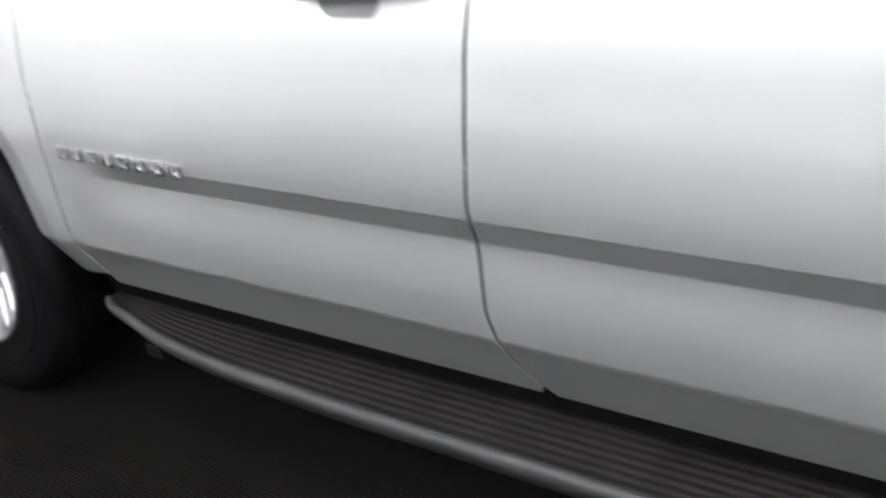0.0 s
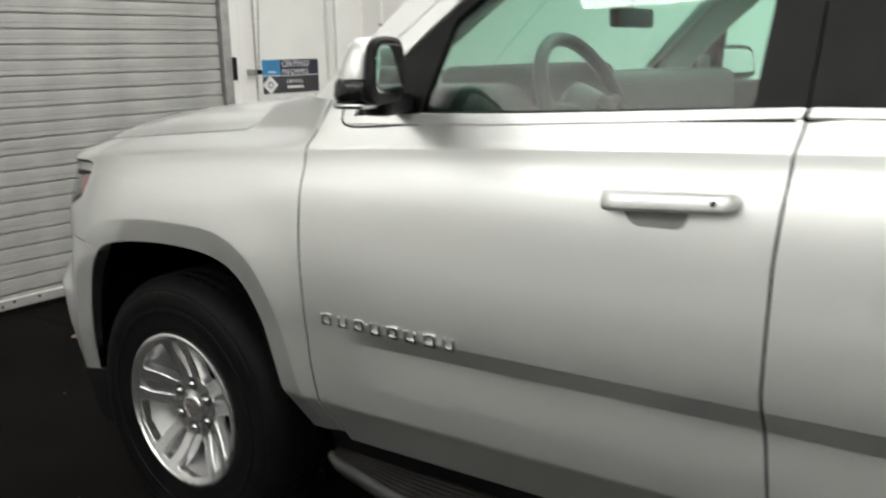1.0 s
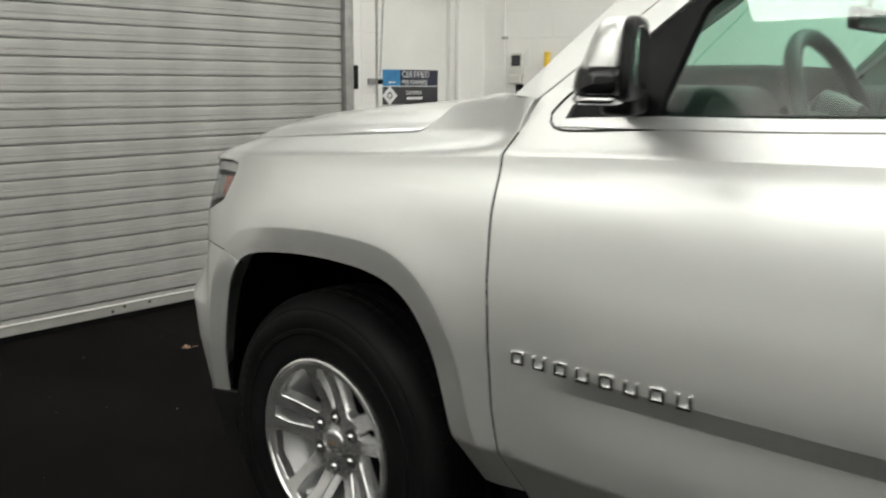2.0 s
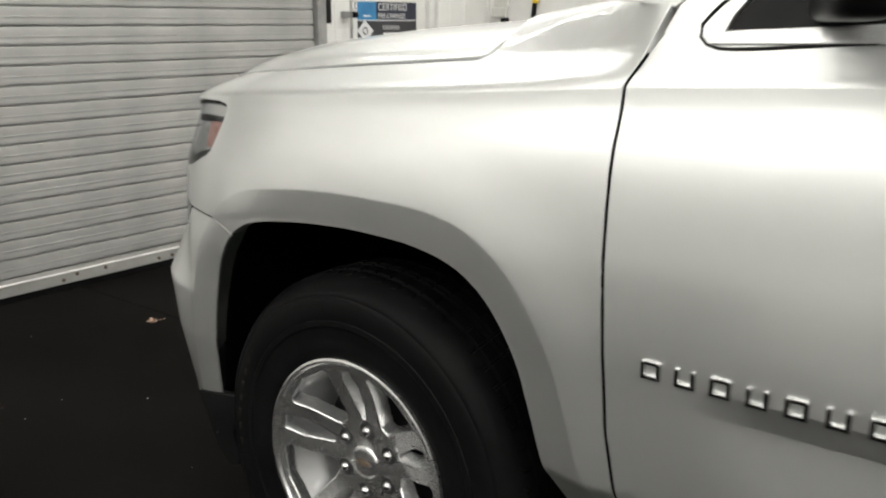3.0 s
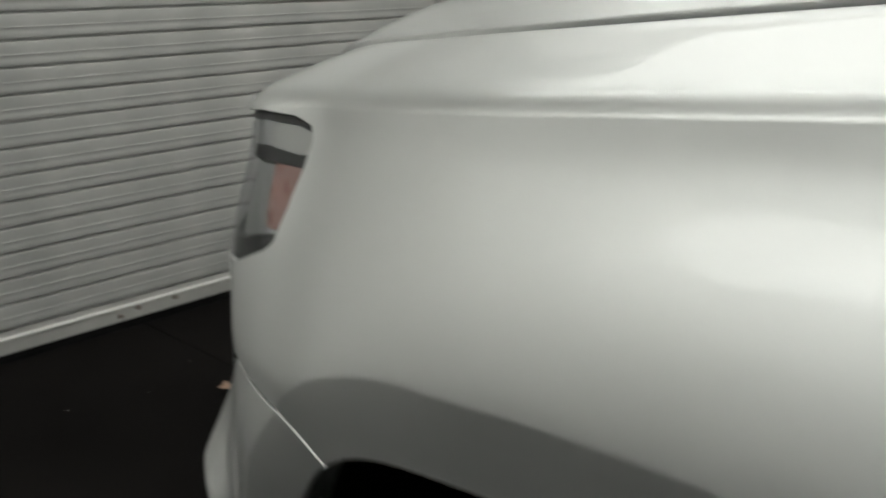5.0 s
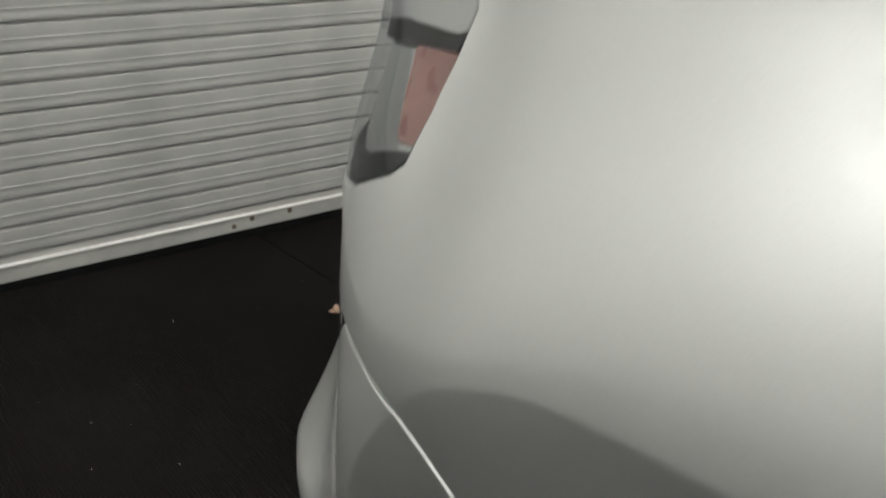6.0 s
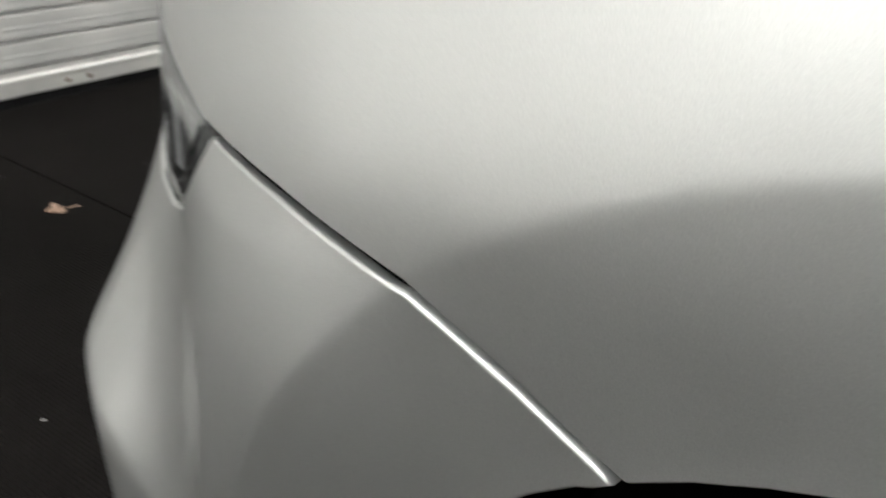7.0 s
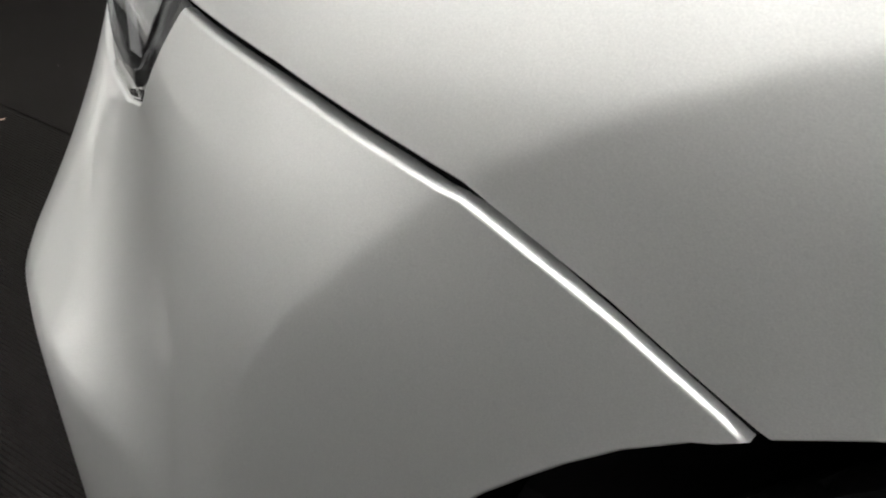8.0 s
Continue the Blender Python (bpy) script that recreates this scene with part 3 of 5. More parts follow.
def ceiling_lamp(x, y, L, W, lamp):
    root = thing("ceiling_light", (x, y, Z_LAMP), "lit white flat diffuser hung below the ceiling, for fluorescent tubes and added fill light", "ceiling light", "ceiling lights")
    fr = bmesh.new()
    box(x - L, x + L, y - W, y - W + 0.03, Z_LAMP - 0.08, Z_LAMP, 0.004, bm=fr)
    box(x - L, x + L, y + W - 0.03, y + W, Z_LAMP - 0.08, Z_LAMP, 0.004, bm=fr)
    box(x - L, x - L + 0.03, y - W + 0.03, y + W - 0.03, Z_LAMP - 0.08, Z_LAMP, 0.004, bm=fr)
    box(x + L - 0.03, x + L, y - W + 0.03, y + W - 0.03, Z_LAMP - 0.08, Z_LAMP, 0.004, bm=fr)
    part("frame", fr, DOOR_WHITE, root)
    part("diffuser", box(x - L + 0.03, x + L - 0.03, y - W + 0.03, y + W - 0.03, Z_LAMP - 0.07, Z_LAMP - 0.05), lamp, root, "glowing diffuser")
    for dx in (-0.8, 0.8):
        part("rod", tube([(x + dx * L, y + W - 0.015, Z_LAMP - 0.01), (x + dx * L, y + W - 0.015, Z_TOP)], 0.006, 8), STEEL, root)
        part("rod", tube([(x + dx * L, y - W + 0.015, Z_LAMP - 0.01), (x + dx * L, y - W + 0.015, Z_TOP)], 0.006, 8), STEEL, root)


# unseen wide panels, added to fill light on the car's near side
for lx in (-1.1, 2.1, 5.3):
    ceiling_lamp(lx, -3.6, 1.55, 1.05, FILL_WIDE)
for lx in (1.06, 3.9, 6.7):
    ceiling_lamp(lx, -1.47, 1.22, 0.10, LAMP_TUBE)
# extra tube, added to light the shutter and the wing's crease
ceiling_lamp(-1.25, 0.75, 1.22, 0.08, LAMP_TUBE)
# unseen dim panel, added so the ceiling here reflects brighter
ceiling_lamp(-1.1, 2.5, 1.48, 1.25, FILL_DIM)
# unseen broad panels, added to brighten the far wall and cabin
for lx in (2.0, 5.1):
    ceiling_lamp(lx, 2.5, 1.48, 1.25, FILL_FAR)


# ---- leaf and crumbs on the floor ----
def dry_leaf():
    bm = bmesh.new()
    c = Vector((-2.055, 0.945, 0.006))
    rim, n = [], 22
    for k in range(n):
        a = 2 * math.pi * k / n
        r = 0.013 * (1 + 0.45 * math.cos(2 * a + 0.4)) * (1 + 0.65 * math.sin(5 * a)) + 0.005
        rim.append(bm.verts.new(c + Vector((r * 0.8 * math.cos(a), 1.35 * r * math.sin(a), 0.006 + 0.010 * abs(math.sin(1.5 * a))))))
    m = bm.verts.new(c + Vector((0, 0, 0.001)))
    for k in range(n):
        bm.faces.new((rim[k], rim[(k + 1) % n], m))
    bmesh.ops.solidify(bm, geom=bm.faces[:], thickness=0.0012)
    root = thing("dry_leaf", (c.x, c.y, 0), "dry curled brown leaf on the black floor", "leaf")
    part("blade", bm, LEAF, root, smooth=60)
    part("stalk", tube([c + Vector((0, 0.03, 0.004)), c + Vector((0.010, 0.058, 0.006))], 0.0012, 6), LEAF, root)


dry_leaf()


def crumbs():
    bm = bmesh.new()
    rnd = random.Random(4)
    spots = [(-1.40, 0.483, 0.0028), (-1.62, 0.30, 0.0016), (-2.3, 0.55, 0.0016), (-1.9, 0.2, 0.0014)]
    spots += [(rnd.uniform(-2.6, -0.5), rnd.uniform(-0.6, 2.4), rnd.uniform(0.0006, 0.0014)) for k in range(60)]
    for x, y, r in spots:
        m = Matrix.Translation((x, y, r * 0.5)) @ Matrix.Diagonal((1.6, rnd.uniform(0.6, 1.2), 0.6, 1)) @ Matrix.Rotation(rnd.uniform(0, 3), 4, "Z")
        bmesh.ops.create_icosphere(bm, subdivisions=1, radius=r, matrix=m)
    tagged(part("floor_crumbs", bm, BEIGE, None, "pale crumbs and grit scattered on the black floor"), category="grit", kind="stuff")


crumbs()


# ---- the car's surface ----
plan_xy = [(6.0, 0.0), (0.2, 0.0), (0.0, 0.0), (-0.15, 0.004), (-0.22, 0.009), (-0.30, 0.018), (-0.37, 0.032), (-0.43, 0.045), (-0.487, 0.064), (-0.55, 0.099),
           (-0.62, 0.152), (-0.70, 0.235), (-0.78, 0.36), (-0.85, 0.55), (-0.89, 0.78), (-0.905, 1.02)]
_t = np.concatenate([[0], np.cumsum([math.hypot(b[0] - a[0], b[1] - a[1]) for a, b in zip(plan_xy[:-1], plan_xy[1:])])])
_fx, _fy = pchip(_t, [p[0] for p in plan_xy]), pchip(_t, [p[1] for p in plan_xy])
_tt = np.linspace(0, _t[-1], 3000)
_px, _py = _fx(_tt), _fy(_tt)
_arc = np.concatenate([[0], np.cumsum(np.hypot(np.diff(_px), np.diff(_py)))])
_arc = 6.0 - _arc                      # equals x along the flat side
S_END = _arc[-1]


def plan(s):
    return np.interp(s, _arc[::-1], _px[::-1]), np.interp(s, _arc[::-1], _py[::-1])


def S(x):
    """Arc position of a plan place x on the car's side and front corner."""
    return float(np.interp(x, _px[::-1], _arc[::-1]))


crease_z = pchip([-1.6, -0.95, -0.62, -0.45, -0.31, 0.0, 0.34, 0.54, 0.93, 1.15, 2.2, 5.0],
                 [1.00, 1.040, 1.070, 1.085, 1.094, 1.115, 1.136, 1.148, 1.164, 1.171, 1.19, 1.20])
side_in = pchip([0.30, 0.40, 0.44, 0.50, 0.540, 0.554, 0.560, 0.62, 0.70, 0.80, 0.88, 0.95, 1.02, 1.06, 1.09, 1.12, 1.14],
                [0.120, 0.076, 0.057, 0.0290, 0.0092, 0.0018, 0.0006, 0.0003, 0.0, -0.003, -0.002, 0.003, 0.012, 0.022, 0.034, 0.043, 0.0455])
C_IN = 0.0455
lean = pchip([-2.0, -0.70, -0.52, -0.38, -0.15, 0.0, 6.0], [0.0, 0.0, 0.0, 0.010, 0.0, 0.0, 0.0])
top_fender = pchip([0.0, 0.012, 0.035, 0.12, 0.25, 0.45, 1.05], [0.0, 0.010, 0.020, 0.045, 0.077, 0.108, 0.135])
top_hood = pchip([0.0, 0.012, 0.035, 0.115, 0.130, 0.16, 0.20, 0.27, 0.45, 1.05], [0.0, 0.010, 0.020, 0.044, 0.054, 0.078, 0.093, 0.103, 0.119, 0.140])
top_door = pchip([0.0, 0.008, 0.02, 0.035, 0.06, 0.4], [0.0, 0.016, 0.045, 0.082, 0.145, 1.0])

arch_pts = [(-0.437, 0.37), (-0.433, 0.46), (-0.415, 0.60), (-0.392, 0.69), (-0.370, 0.745), (-0.349, 0.776), (-0.327, 0.802), (-0.303, 0.8215), (-0.278, 0.8375),
            (-0.24, 0.8535), (-0.20, 0.8625), (-0.15, 0.8695), (-0.05, 0.879), (0.04, 0.882), (0.15, 0.878), (0.22, 0.868), (0.27, 0.853), (0.31, 0.830), (0.345, 0.798),
            (0.375, 0.755), (0.40, 0.705), (0.42, 0.645), (0.45, 0.555), (0.505, 0.45)]


def spline(points, n):
    """A smooth open line through points."""
    P = np.array(points, float)
    t = np.concatenate([[0], np.cumsum(np.hypot(*np.diff(P, axis=0).T))])
    fx, fz = pchip(t, P[:, 0]), pchip(t, P[:, 1])
    q = np.linspace(0, t[-1], n)
    return [(float(a), float(b)) for a, b in zip(fx(q), fz(q))]


ARCH = spline(arch_pts, 90)


def arch_dist(s, z):
    pts = np.stack([s, z], 1)
    d = edge_dist(pts, ARCH, closed=False)
    poly = ARCH + [(0.505, -1), (-0.432, -1)]
    return np.where(inside(pts, poly), 0.0, d)


fold_w = pchip([-0.2, 0.15, 0.2, 0.3, 0.4, 0.5, 0.57, 0.62, 6.0], [0.14, 0.13, 0.127, 0.113, 0.090, 0.052, 0.0255, 0.0225, 0.0225])


def soft_min(a, b, k):
    """The smaller of two values, with the change from one to the other rounded."""
    return 0.5 * (a + b - np.sqrt((a - b) ** 2 + k * k))


def over(s, w):
    """Rise of the skin above the crease, w further in: a gentle shoulder up to a fold, then the steep foot of the windscreen pillar."""
    door = sstep(0.50, 0.62, s)
    wf = fold_w(s)
    q = np.minimum(w / wf, 1.0)
    low = 0.047 * (top_fender(q * 0.12) / 0.045 * (1 - door) + q * door)
    d = w - wf
    d = 0.5 * (d + np.sqrt(d * d + 0.004 ** 2))
    cap = 0.060 + 0.014 * sstep(0.20, 0.50, s) + 1.2 * sstep(0.52, 0.58, s)
    rise = soft_min(d * (0.95 + 0.55 * sstep(0.22, 0.45, s) + 0.9 * sstep(0.45, 0.58, s)), cap + 0.10 * d, 0.012)
    rise = np.maximum(rise, 0)
    back = sstep(0.12, 0.20, s)
    wing_top = top_fender(w) * (1 - back) + (low + rise) * back
    hard = sstep(0.545, 0.60, s)
    return wing_top * (1 - hard) + top_door(w) * hard


def body(s, v):
    """The outer skin of the car's near side, nose and bonnet: s along the plan line, v upwards and then inwards over the top."""
    s, v = np.asarray(s, float), np.asarray(v, float)
    cx, cy = plan(s)
    zc = crease_z(s)
    w = np.maximum(v - zc, 0)
    z = np.minimum(v, zc)
    tn = z + (1.14 - zc) * sstep(0.80, 1.10, z + (1.14 - zc))
    ins = side_in(tn) * (1 - 0.62 * sstep(-0.36, -0.56, s) * sstep(0.86, 0.95, z)) * (1 - 0.80 * sstep(-0.30, -0.40, s) * sstep(0.60, 0.54, z))
    ins = ins + lean(s) * sstep(0.86, 1.06, z) + 0.030 * sstep(-0.44, -0.60, s) * sstep(0.92, 1.07, z)
    # wheel arch flare
    d = arch_dist(s, z)
    fw = 0.063 + 0.010 * sstep(0.08, 0.32, s)
    q = d / fw
    soft = np.where(q < 0.96, 1 - q, np.where(q < 1.04, (1.04 - q) ** 2 / 0.16, 0.0))
    amp = 0.0105 + 0.0050 * sstep(-0.27, -0.10, s)
    fl = amp * soft - 0.007 * sstep(0.20, 0.064, d)
    ins = ins + fl * sstep(0.62, 0.50, s) * sstep(-0.58, -0.47, s)
    # moulded waist of the doors
    k = sstep(0.66, 0.84, s)
    st = np.where(z < 0.718, 0.006, np.where(z > 0.757, -0.006, 0.006 - 0.012 * (z - 0.718) / 0.039))
    st = st * np.where(z < 0.718, sstep(0.60, 0.718, z), sstep(0.98, 0.757, z))
    ins = ins + k * st
    # lower corner of the bumper
    line = 0.660 + np.clip(-s - 0.50, 0, 0.12) * 0.18
    up = np.clip((0.797 - z) / (0.797 - line), 0, 1.5)
    low = np.clip((line - z) / 0.27, -0.3, 1)
    bul = soft_min(0.60 * up + 0.40 * up * up * (1.5 - 0.5 * up), 1 - 0.52 * low, 0.06)
    grow = 0.40 * soft_min(np.maximum(-0.445 - s, 0) / 0.19, np.ones_like(s), 0.15) + 0.56 * sstep(-0.480, -0.580, s)
    ins = ins - 0.059 * np.maximum(grow, 0) * (1 - 0.4 * sstep(-0.63, -0.76, s)) * np.maximum(bul, 0)
    ins = ins + 0.0025 * np.exp(-((s + 0.50) / 0.065) ** 2) * sstep(0.84, 0.74, z)
    # the bumper's shelf above the flare
    shelf = 0.5 * ((0.848 - z) + np.sqrt((0.848 - z) ** 2 + 0.008 ** 2)) - 0.002
    shelf = soft_min(shelf, np.full_like(shelf, 0.10), 0.03)
    ins = ins - 0.13 * np.maximum(shelf, 0) * np.minimum(q, 1.0) * sstep(-0.335, -0.40, s) * sstep(-0.58, -0.46, s)
    h = over(s, w)
    ins = ins + w
    qx = np.maximum(cx, -0.25)
    dx, dy = qx - cx, 1.02 - cy
    L = np.hypot(dx, dy) + 1e-9
    return np.stack([cx + ins * dx / L, cy + ins * dy / L, z + h], 1)


def shifted(f, off):
    """The same skin, moved by off along its normal."""
    def g(u, v):
        h = 0.002
        n = np.cross(f(u + h, v) - f(u - h, v), f(u, v + h) - f(u, v - h))
        n /= np.linalg.norm(n, axis=1)[:, None] + 1e-12
        return f(u, v) + n * off
    return g


car = thing("suv", (1.9, CAR_W / 2, 0), "clean silver metallic full-size SUV parked on black rubber floor", "car")
G = 0.0037                              # half a shut line


def both(name, outline, surf, mat, label="", **kw):
    a = panel(name, outline, surf, mat, car, label, **kw)
    b = panel(name, outline, surf, mat, car, label, mirror=True, **kw)
    return a, b


# front wing
seam = [(-0.303, 0.8215), (-0.336, 0.8350), (S(-0.369), 0.8465), (S(-0.43), 0.8505), (S(-0.486), 0.8510), (S(-0.56), 0.862), (S(-0.66), 0.876), (S(-0.78), 0.880)]
door_line = [(0.618, 0.47), (0.581, 0.546), (0.560, 0.650), (0.551, 0.768), (0.544, 0.901), (0.542, 1.0), (0.541, 1.06), (0.5405, 1.11), (0.5405, float(crease_z(0.5405))), (0.560, 1.1725), (0.568, 1.182)]
arch_up = [p for p in ARCH if p[1] > 0.8225 or p[0] > 0]
hood_edge = [(0.268, 1.335), (0.250, 1.310), (0.236, 1.288), (0.221, 1.2655), (0.199, 1.2520), (0.15, float(crease_z(0.15)) + 0.124), (0.0, float(crease_z(0)) + 0.122), (-0.25, float(crease_z(-0.25)) + 0.12), (S(-0.46), 1.205), (S(-0.60), 1.150), (S(-0.72), 1.115)]


def hl_side(grow):
    """The lamp's rear edge from its foot on the nose to the top of the nose, in order."""
    return [(S(-0.785), 0.920 - grow), (S(-0.70), 0.920 - grow), (S(-0.56), 0.927 - grow), (-0.488, 0.943 - grow), (-0.455, 0.956 - grow), (-0.424, 0.968 - grow), (-0.411 + grow, 0.977 - grow * 0.5),
            (-0.398 + grow, 1.007), (-0.391 + grow, 1.046), (-0.387 + grow, 1.060), (-0.392 + grow * 0.7, 1.070 + grow * 0.7), (S(-0.412), 1.0755 + grow),
            (S(-0.46), 1.0765 + grow), (S(-0.60), 1.060 + grow), (S(-0.785), 1.028 + grow)]


wing = ([(0.600, 0.47), (0.503, 0.455)] + list(reversed([p for p in arch_up if p[1] > 0.46 or p[0] < 0])) + [(x, z + 0.0015) for x, z in seam]
        + hl_side(0.003) + [(S(-0.785), 1.075)] + [(s + (0.0065 if s > 0.21 else 0.001), v - (0.002 if s > 0.21 else 0.0045)) for s, v in reversed(hood_edge)] + [(x, float(crease_z(x)) + w) for x, w in ((0.30, 0.23), (0.36, 0.195), (0.42, 0.155), (0.48, 0.108), (0.54, 0.064))] + [(0.583, 1.199)]
        + [(s - G, v) for s, v in reversed(door_line)])


def arch_offset(d):
    """A line that follows the wheel arch at the distance d."""
    P = np.array(ARCH)
    T = np.gradient(P, axis=0)
    N = np.stack([-T[:, 1], T[:, 0]], 1) / (np.hypot(T[:, 0], T[:, 1])[:, None] + 1e-9)
    grow = d / 0.063 * (0.063 + 0.010 * sstep(0.08, 0.32, P[:, 0]))
    return [tuple(p) for p in P + N * grow[:, None]]


FLARE = [arch_offset(0.0605), arch_offset(0.063), arch_offset(0.0655)]
CREASE = [[(x, float(crease_z(x)) + o) for x in np.linspace(-0.75, 0.60, 60)] for o in (-0.02, -0.004, 0.0, 0.006, 0.014, 0.03)]
FOLD = [[(x, float(crease_z(x)) + float(fold_w(x)) + o) for x in np.linspace(0.16, 0.60, 40)] for o in (-0.006, -0.002, 0.002, 0.006)]
both("front_wing", wing, body, PAINT, step=0.016, edge=0.009, lines=FLARE + CREASE + FOLD + [[(0.40, z), (0.70, z)] for z in (0.545, 0.552, 0.556, 0.560, 0.566)], lip=0.0012, depth=0.026)

# bumper
bump_top = [(-0.3058, 0.8184)] + [(x, z - 0.0042) for x, z in seam[1:4]]
lamp_cut = [(-0.4850, 0.8466), (-0.5025, 0.828), (-0.5265, 0.8035), (-0.536, 0.797), (-0.560, 0.789), (-0.597, 0.786), (S(-0.61), 0.788), (S(-0.78), 0.80)]
arch_front = [p for p in ARCH if p[0] < -0.2 and 0.388 < p[1] < 0.8145]
bumper_out = list(arch_front) + bump_top + lamp_cut + [(S(-0.80), 0.79), (S_END, 0.79), (S_END, 0.39), (S(-0.60), 0.385), (-0.423, 0.385)]
BUMP_LINE = [[(S(-0.47) - 0.02 * k, 0.660 + min(max(0.0, -(S(-0.47) - 0.02 * k) - 0.50), 0.12) * 0.18 + o) for k in range(14)] for o in (-0.02, -0.01, 0.0, 0.01, 0.02)]
both("bumper", bumper_out, body, PAINT, step=0.010, edge=0.007, lip=0.0014, depth=0.005, lines=BUMP_LINE + FLARE)
# near-black backing that puts the wing edge's shadow into the bumper seam
both("inner_nose", [(-0.325, 0.816), (-0.302, 0.845), (S(-0.37), 0.872), (S(-0.56), 0.885), (S(-0.72), 0.89), (S(-0.72), 0.76), (S(-0.52), 0.77), (S(-0.36), 0.79)], shifted(body, -0.012), SHADE_BLACK,
     "inner nose panel, near-black for the shade in the seam", step=0.03, edge=0.02)


# corner lamp set into the bumper
lamp_out = [(-0.4965, 0.850), (-0.5130, 0.829), (-0.5345, 0.8125), (-0.545, 0.8080), (-0.565, 0.8020), (-0.60, 0.799), (S(-0.78), 0.815), (S(-0.78), 0.868), (S(-0.66), 0.866), (S(-0.56), 0.857)]
both("lamp_gasket", lamp_cut + [(S(-0.78), 0.872), (S(-0.66), 0.868), (S(-0.56), 0.859)], shifted(body, -0.0025), GLOSSY_BLACK, "black lamp surround", step=0.02, edge=0.008)
both("lamp_bezel", [(-0.5290, 0.8055), (-0.538, 0.7995), (-0.561, 0.7920), (-0.600, 0.7888), (-0.600, 0.7905), (-0.561, 0.7940), (-0.539, 0.8015), (-0.5305, 0.8070)], shifted(body, -0.0010), CHROME,
     "thin bright line under the lens", step=0.02, edge=0.006, depth=0.002)
both("lamp_lens", lamp_out, shifted(body, 0.0005), LENS, "clear lens of the corner lamp", step=0.02, edge=0.008, lip=0.001, depth=0.004)
both("lamp_bowl", [(-0.5030, 0.849), (-0.5205, 0.829), (-0.538, 0.8155), (-0.556, 0.8095), (-0.60, 0.807), (S(-0.76), 0.818), (S(-0.76), 0.86)], shifted(body, -0.0015), CHROME,
     "bright reflector bowl", step=0.02, edge=0.008)
both("lamp_shade", [(-0.5395, 0.8150), (-0.553, 0.8360), (-0.575, 0.8430), (-0.582, 0.8390), (-0.562, 0.8290), (-0.556, 0.8105)], shifted(body, -0.0008), ALLOY_SILVER, "grey fluted insert", step=0.02, edge=0.008, depth=0.003)

# headlamp
head_out = hl_side(-0.002)
gasket = panel("headlamp", hl_side(0.001), shifted(body, -0.030), GLOSSY_BLACK, car, "clear wrap-round headlamp with amber reflector", step=0.02, edge=0.008, depth=0.05)
gasket_far = panel("headlamp", hl_side(0.001), shifted(body, -0.030), GLOSSY_BLACK, car, "clear wrap-round headlamp with amber reflector", step=0.02, edge=0.008, mirror=True)
for base, mir in ((gasket, False), (gasket_far, True)):
    kw = dict(step=0.014, edge=0.007, depth=0.008, mirror=mir)
    panel("lens", head_out, shifted(body, -0.002), LENS, base, "clear plastic lens", **kw)
    panel("edge_seal", hl_side(0.0), shifted(body, -0.0045), BLACK, base, "black edge seal", holes=[hl_side(-0.0045)], **kw)
    panel("upper_strip", rounded([(S(-0.394), 1.067), (S(-0.400), 1.047), (S(-0.452), 1.050), (S(-0.452), 1.0725)], [0.012, 0.006, 0.002, 0.002]),
          shifted(body, -0.007), RAIL, base, "white upper lamp strip", **kw)
    panel("strip_end", rounded([(S(-0.454), 1.071), (S(-0.454), 1.051), (S(-0.70), 1.018), (S(-0.70), 1.038)], 0.002), shifted(body, -0.0075), ALLOY_SILVER, base, "grey inner end of the lamp strip", **kw)
    panel("side_reflector", rounded([(-0.394, 1.036), (-0.403, 1.004), (-0.413, 0.986), (-0.440, 0.984), (-0.446, 1.036)], 0.003), shifted(body, -0.0085), AMBER, base, "orange side reflector", **kw)
    panel("divider", [(S(-0.399), 1.048), (S(-0.403), 1.039), (S(-0.47), 1.038), (S(-0.72), 1.008), (S(-0.72), 1.018), (S(-0.46), 1.049)], shifted(body, -0.0075), BLACK, base, "black lamp divider", **kw)
    panel("lower_cup", [(-0.424, 0.972), (-0.455, 0.960), (-0.488, 0.947), (S(-0.56), 0.931), (S(-0.74), 0.924), (S(-0.74), 0.938), (S(-0.56), 0.947), (-0.488, 0.962), (-0.455, 0.972), (-0.416, 0.980)], shifted(body, -0.006), BLACK, base, "black lower lamp edge", **kw)
    panel("bowl", [(-0.395, 1.038), (-0.412, 0.982), (-0.425, 0.972), (S(-0.56), 0.940), (S(-0.74), 0.936), (S(-0.74), 1.010)], shifted(body, -0.012), CHROME, base, "silver reflector bowl", **kw)

# bonnet


def bonnet(u, v):
    """Bonnet skin: u is the length, v the distance in from the wing's crease."""
    x = np.asarray(u, float)
    zc = crease_z(x)
    w = np.maximum(np.asarray(v, float), 0)
    yb = C_IN + np.interp(x, _px[::-1], _py[::-1]) * 0.9 + lean(x) + 0.030 * sstep(-0.44, -0.60, x)
    y = yb + w * (1.02 - yb) / (1.02 - C_IN)
    nose = 0.22 * np.clip((-x - 0.40) / 0.50, 0, 1.2) ** 2.6
    back = sstep(-0.60, -0.10, x)
    return np.stack([x, y, zc + top_fender(w) * (1 - back) + top_hood(w) * back - nose], 1)


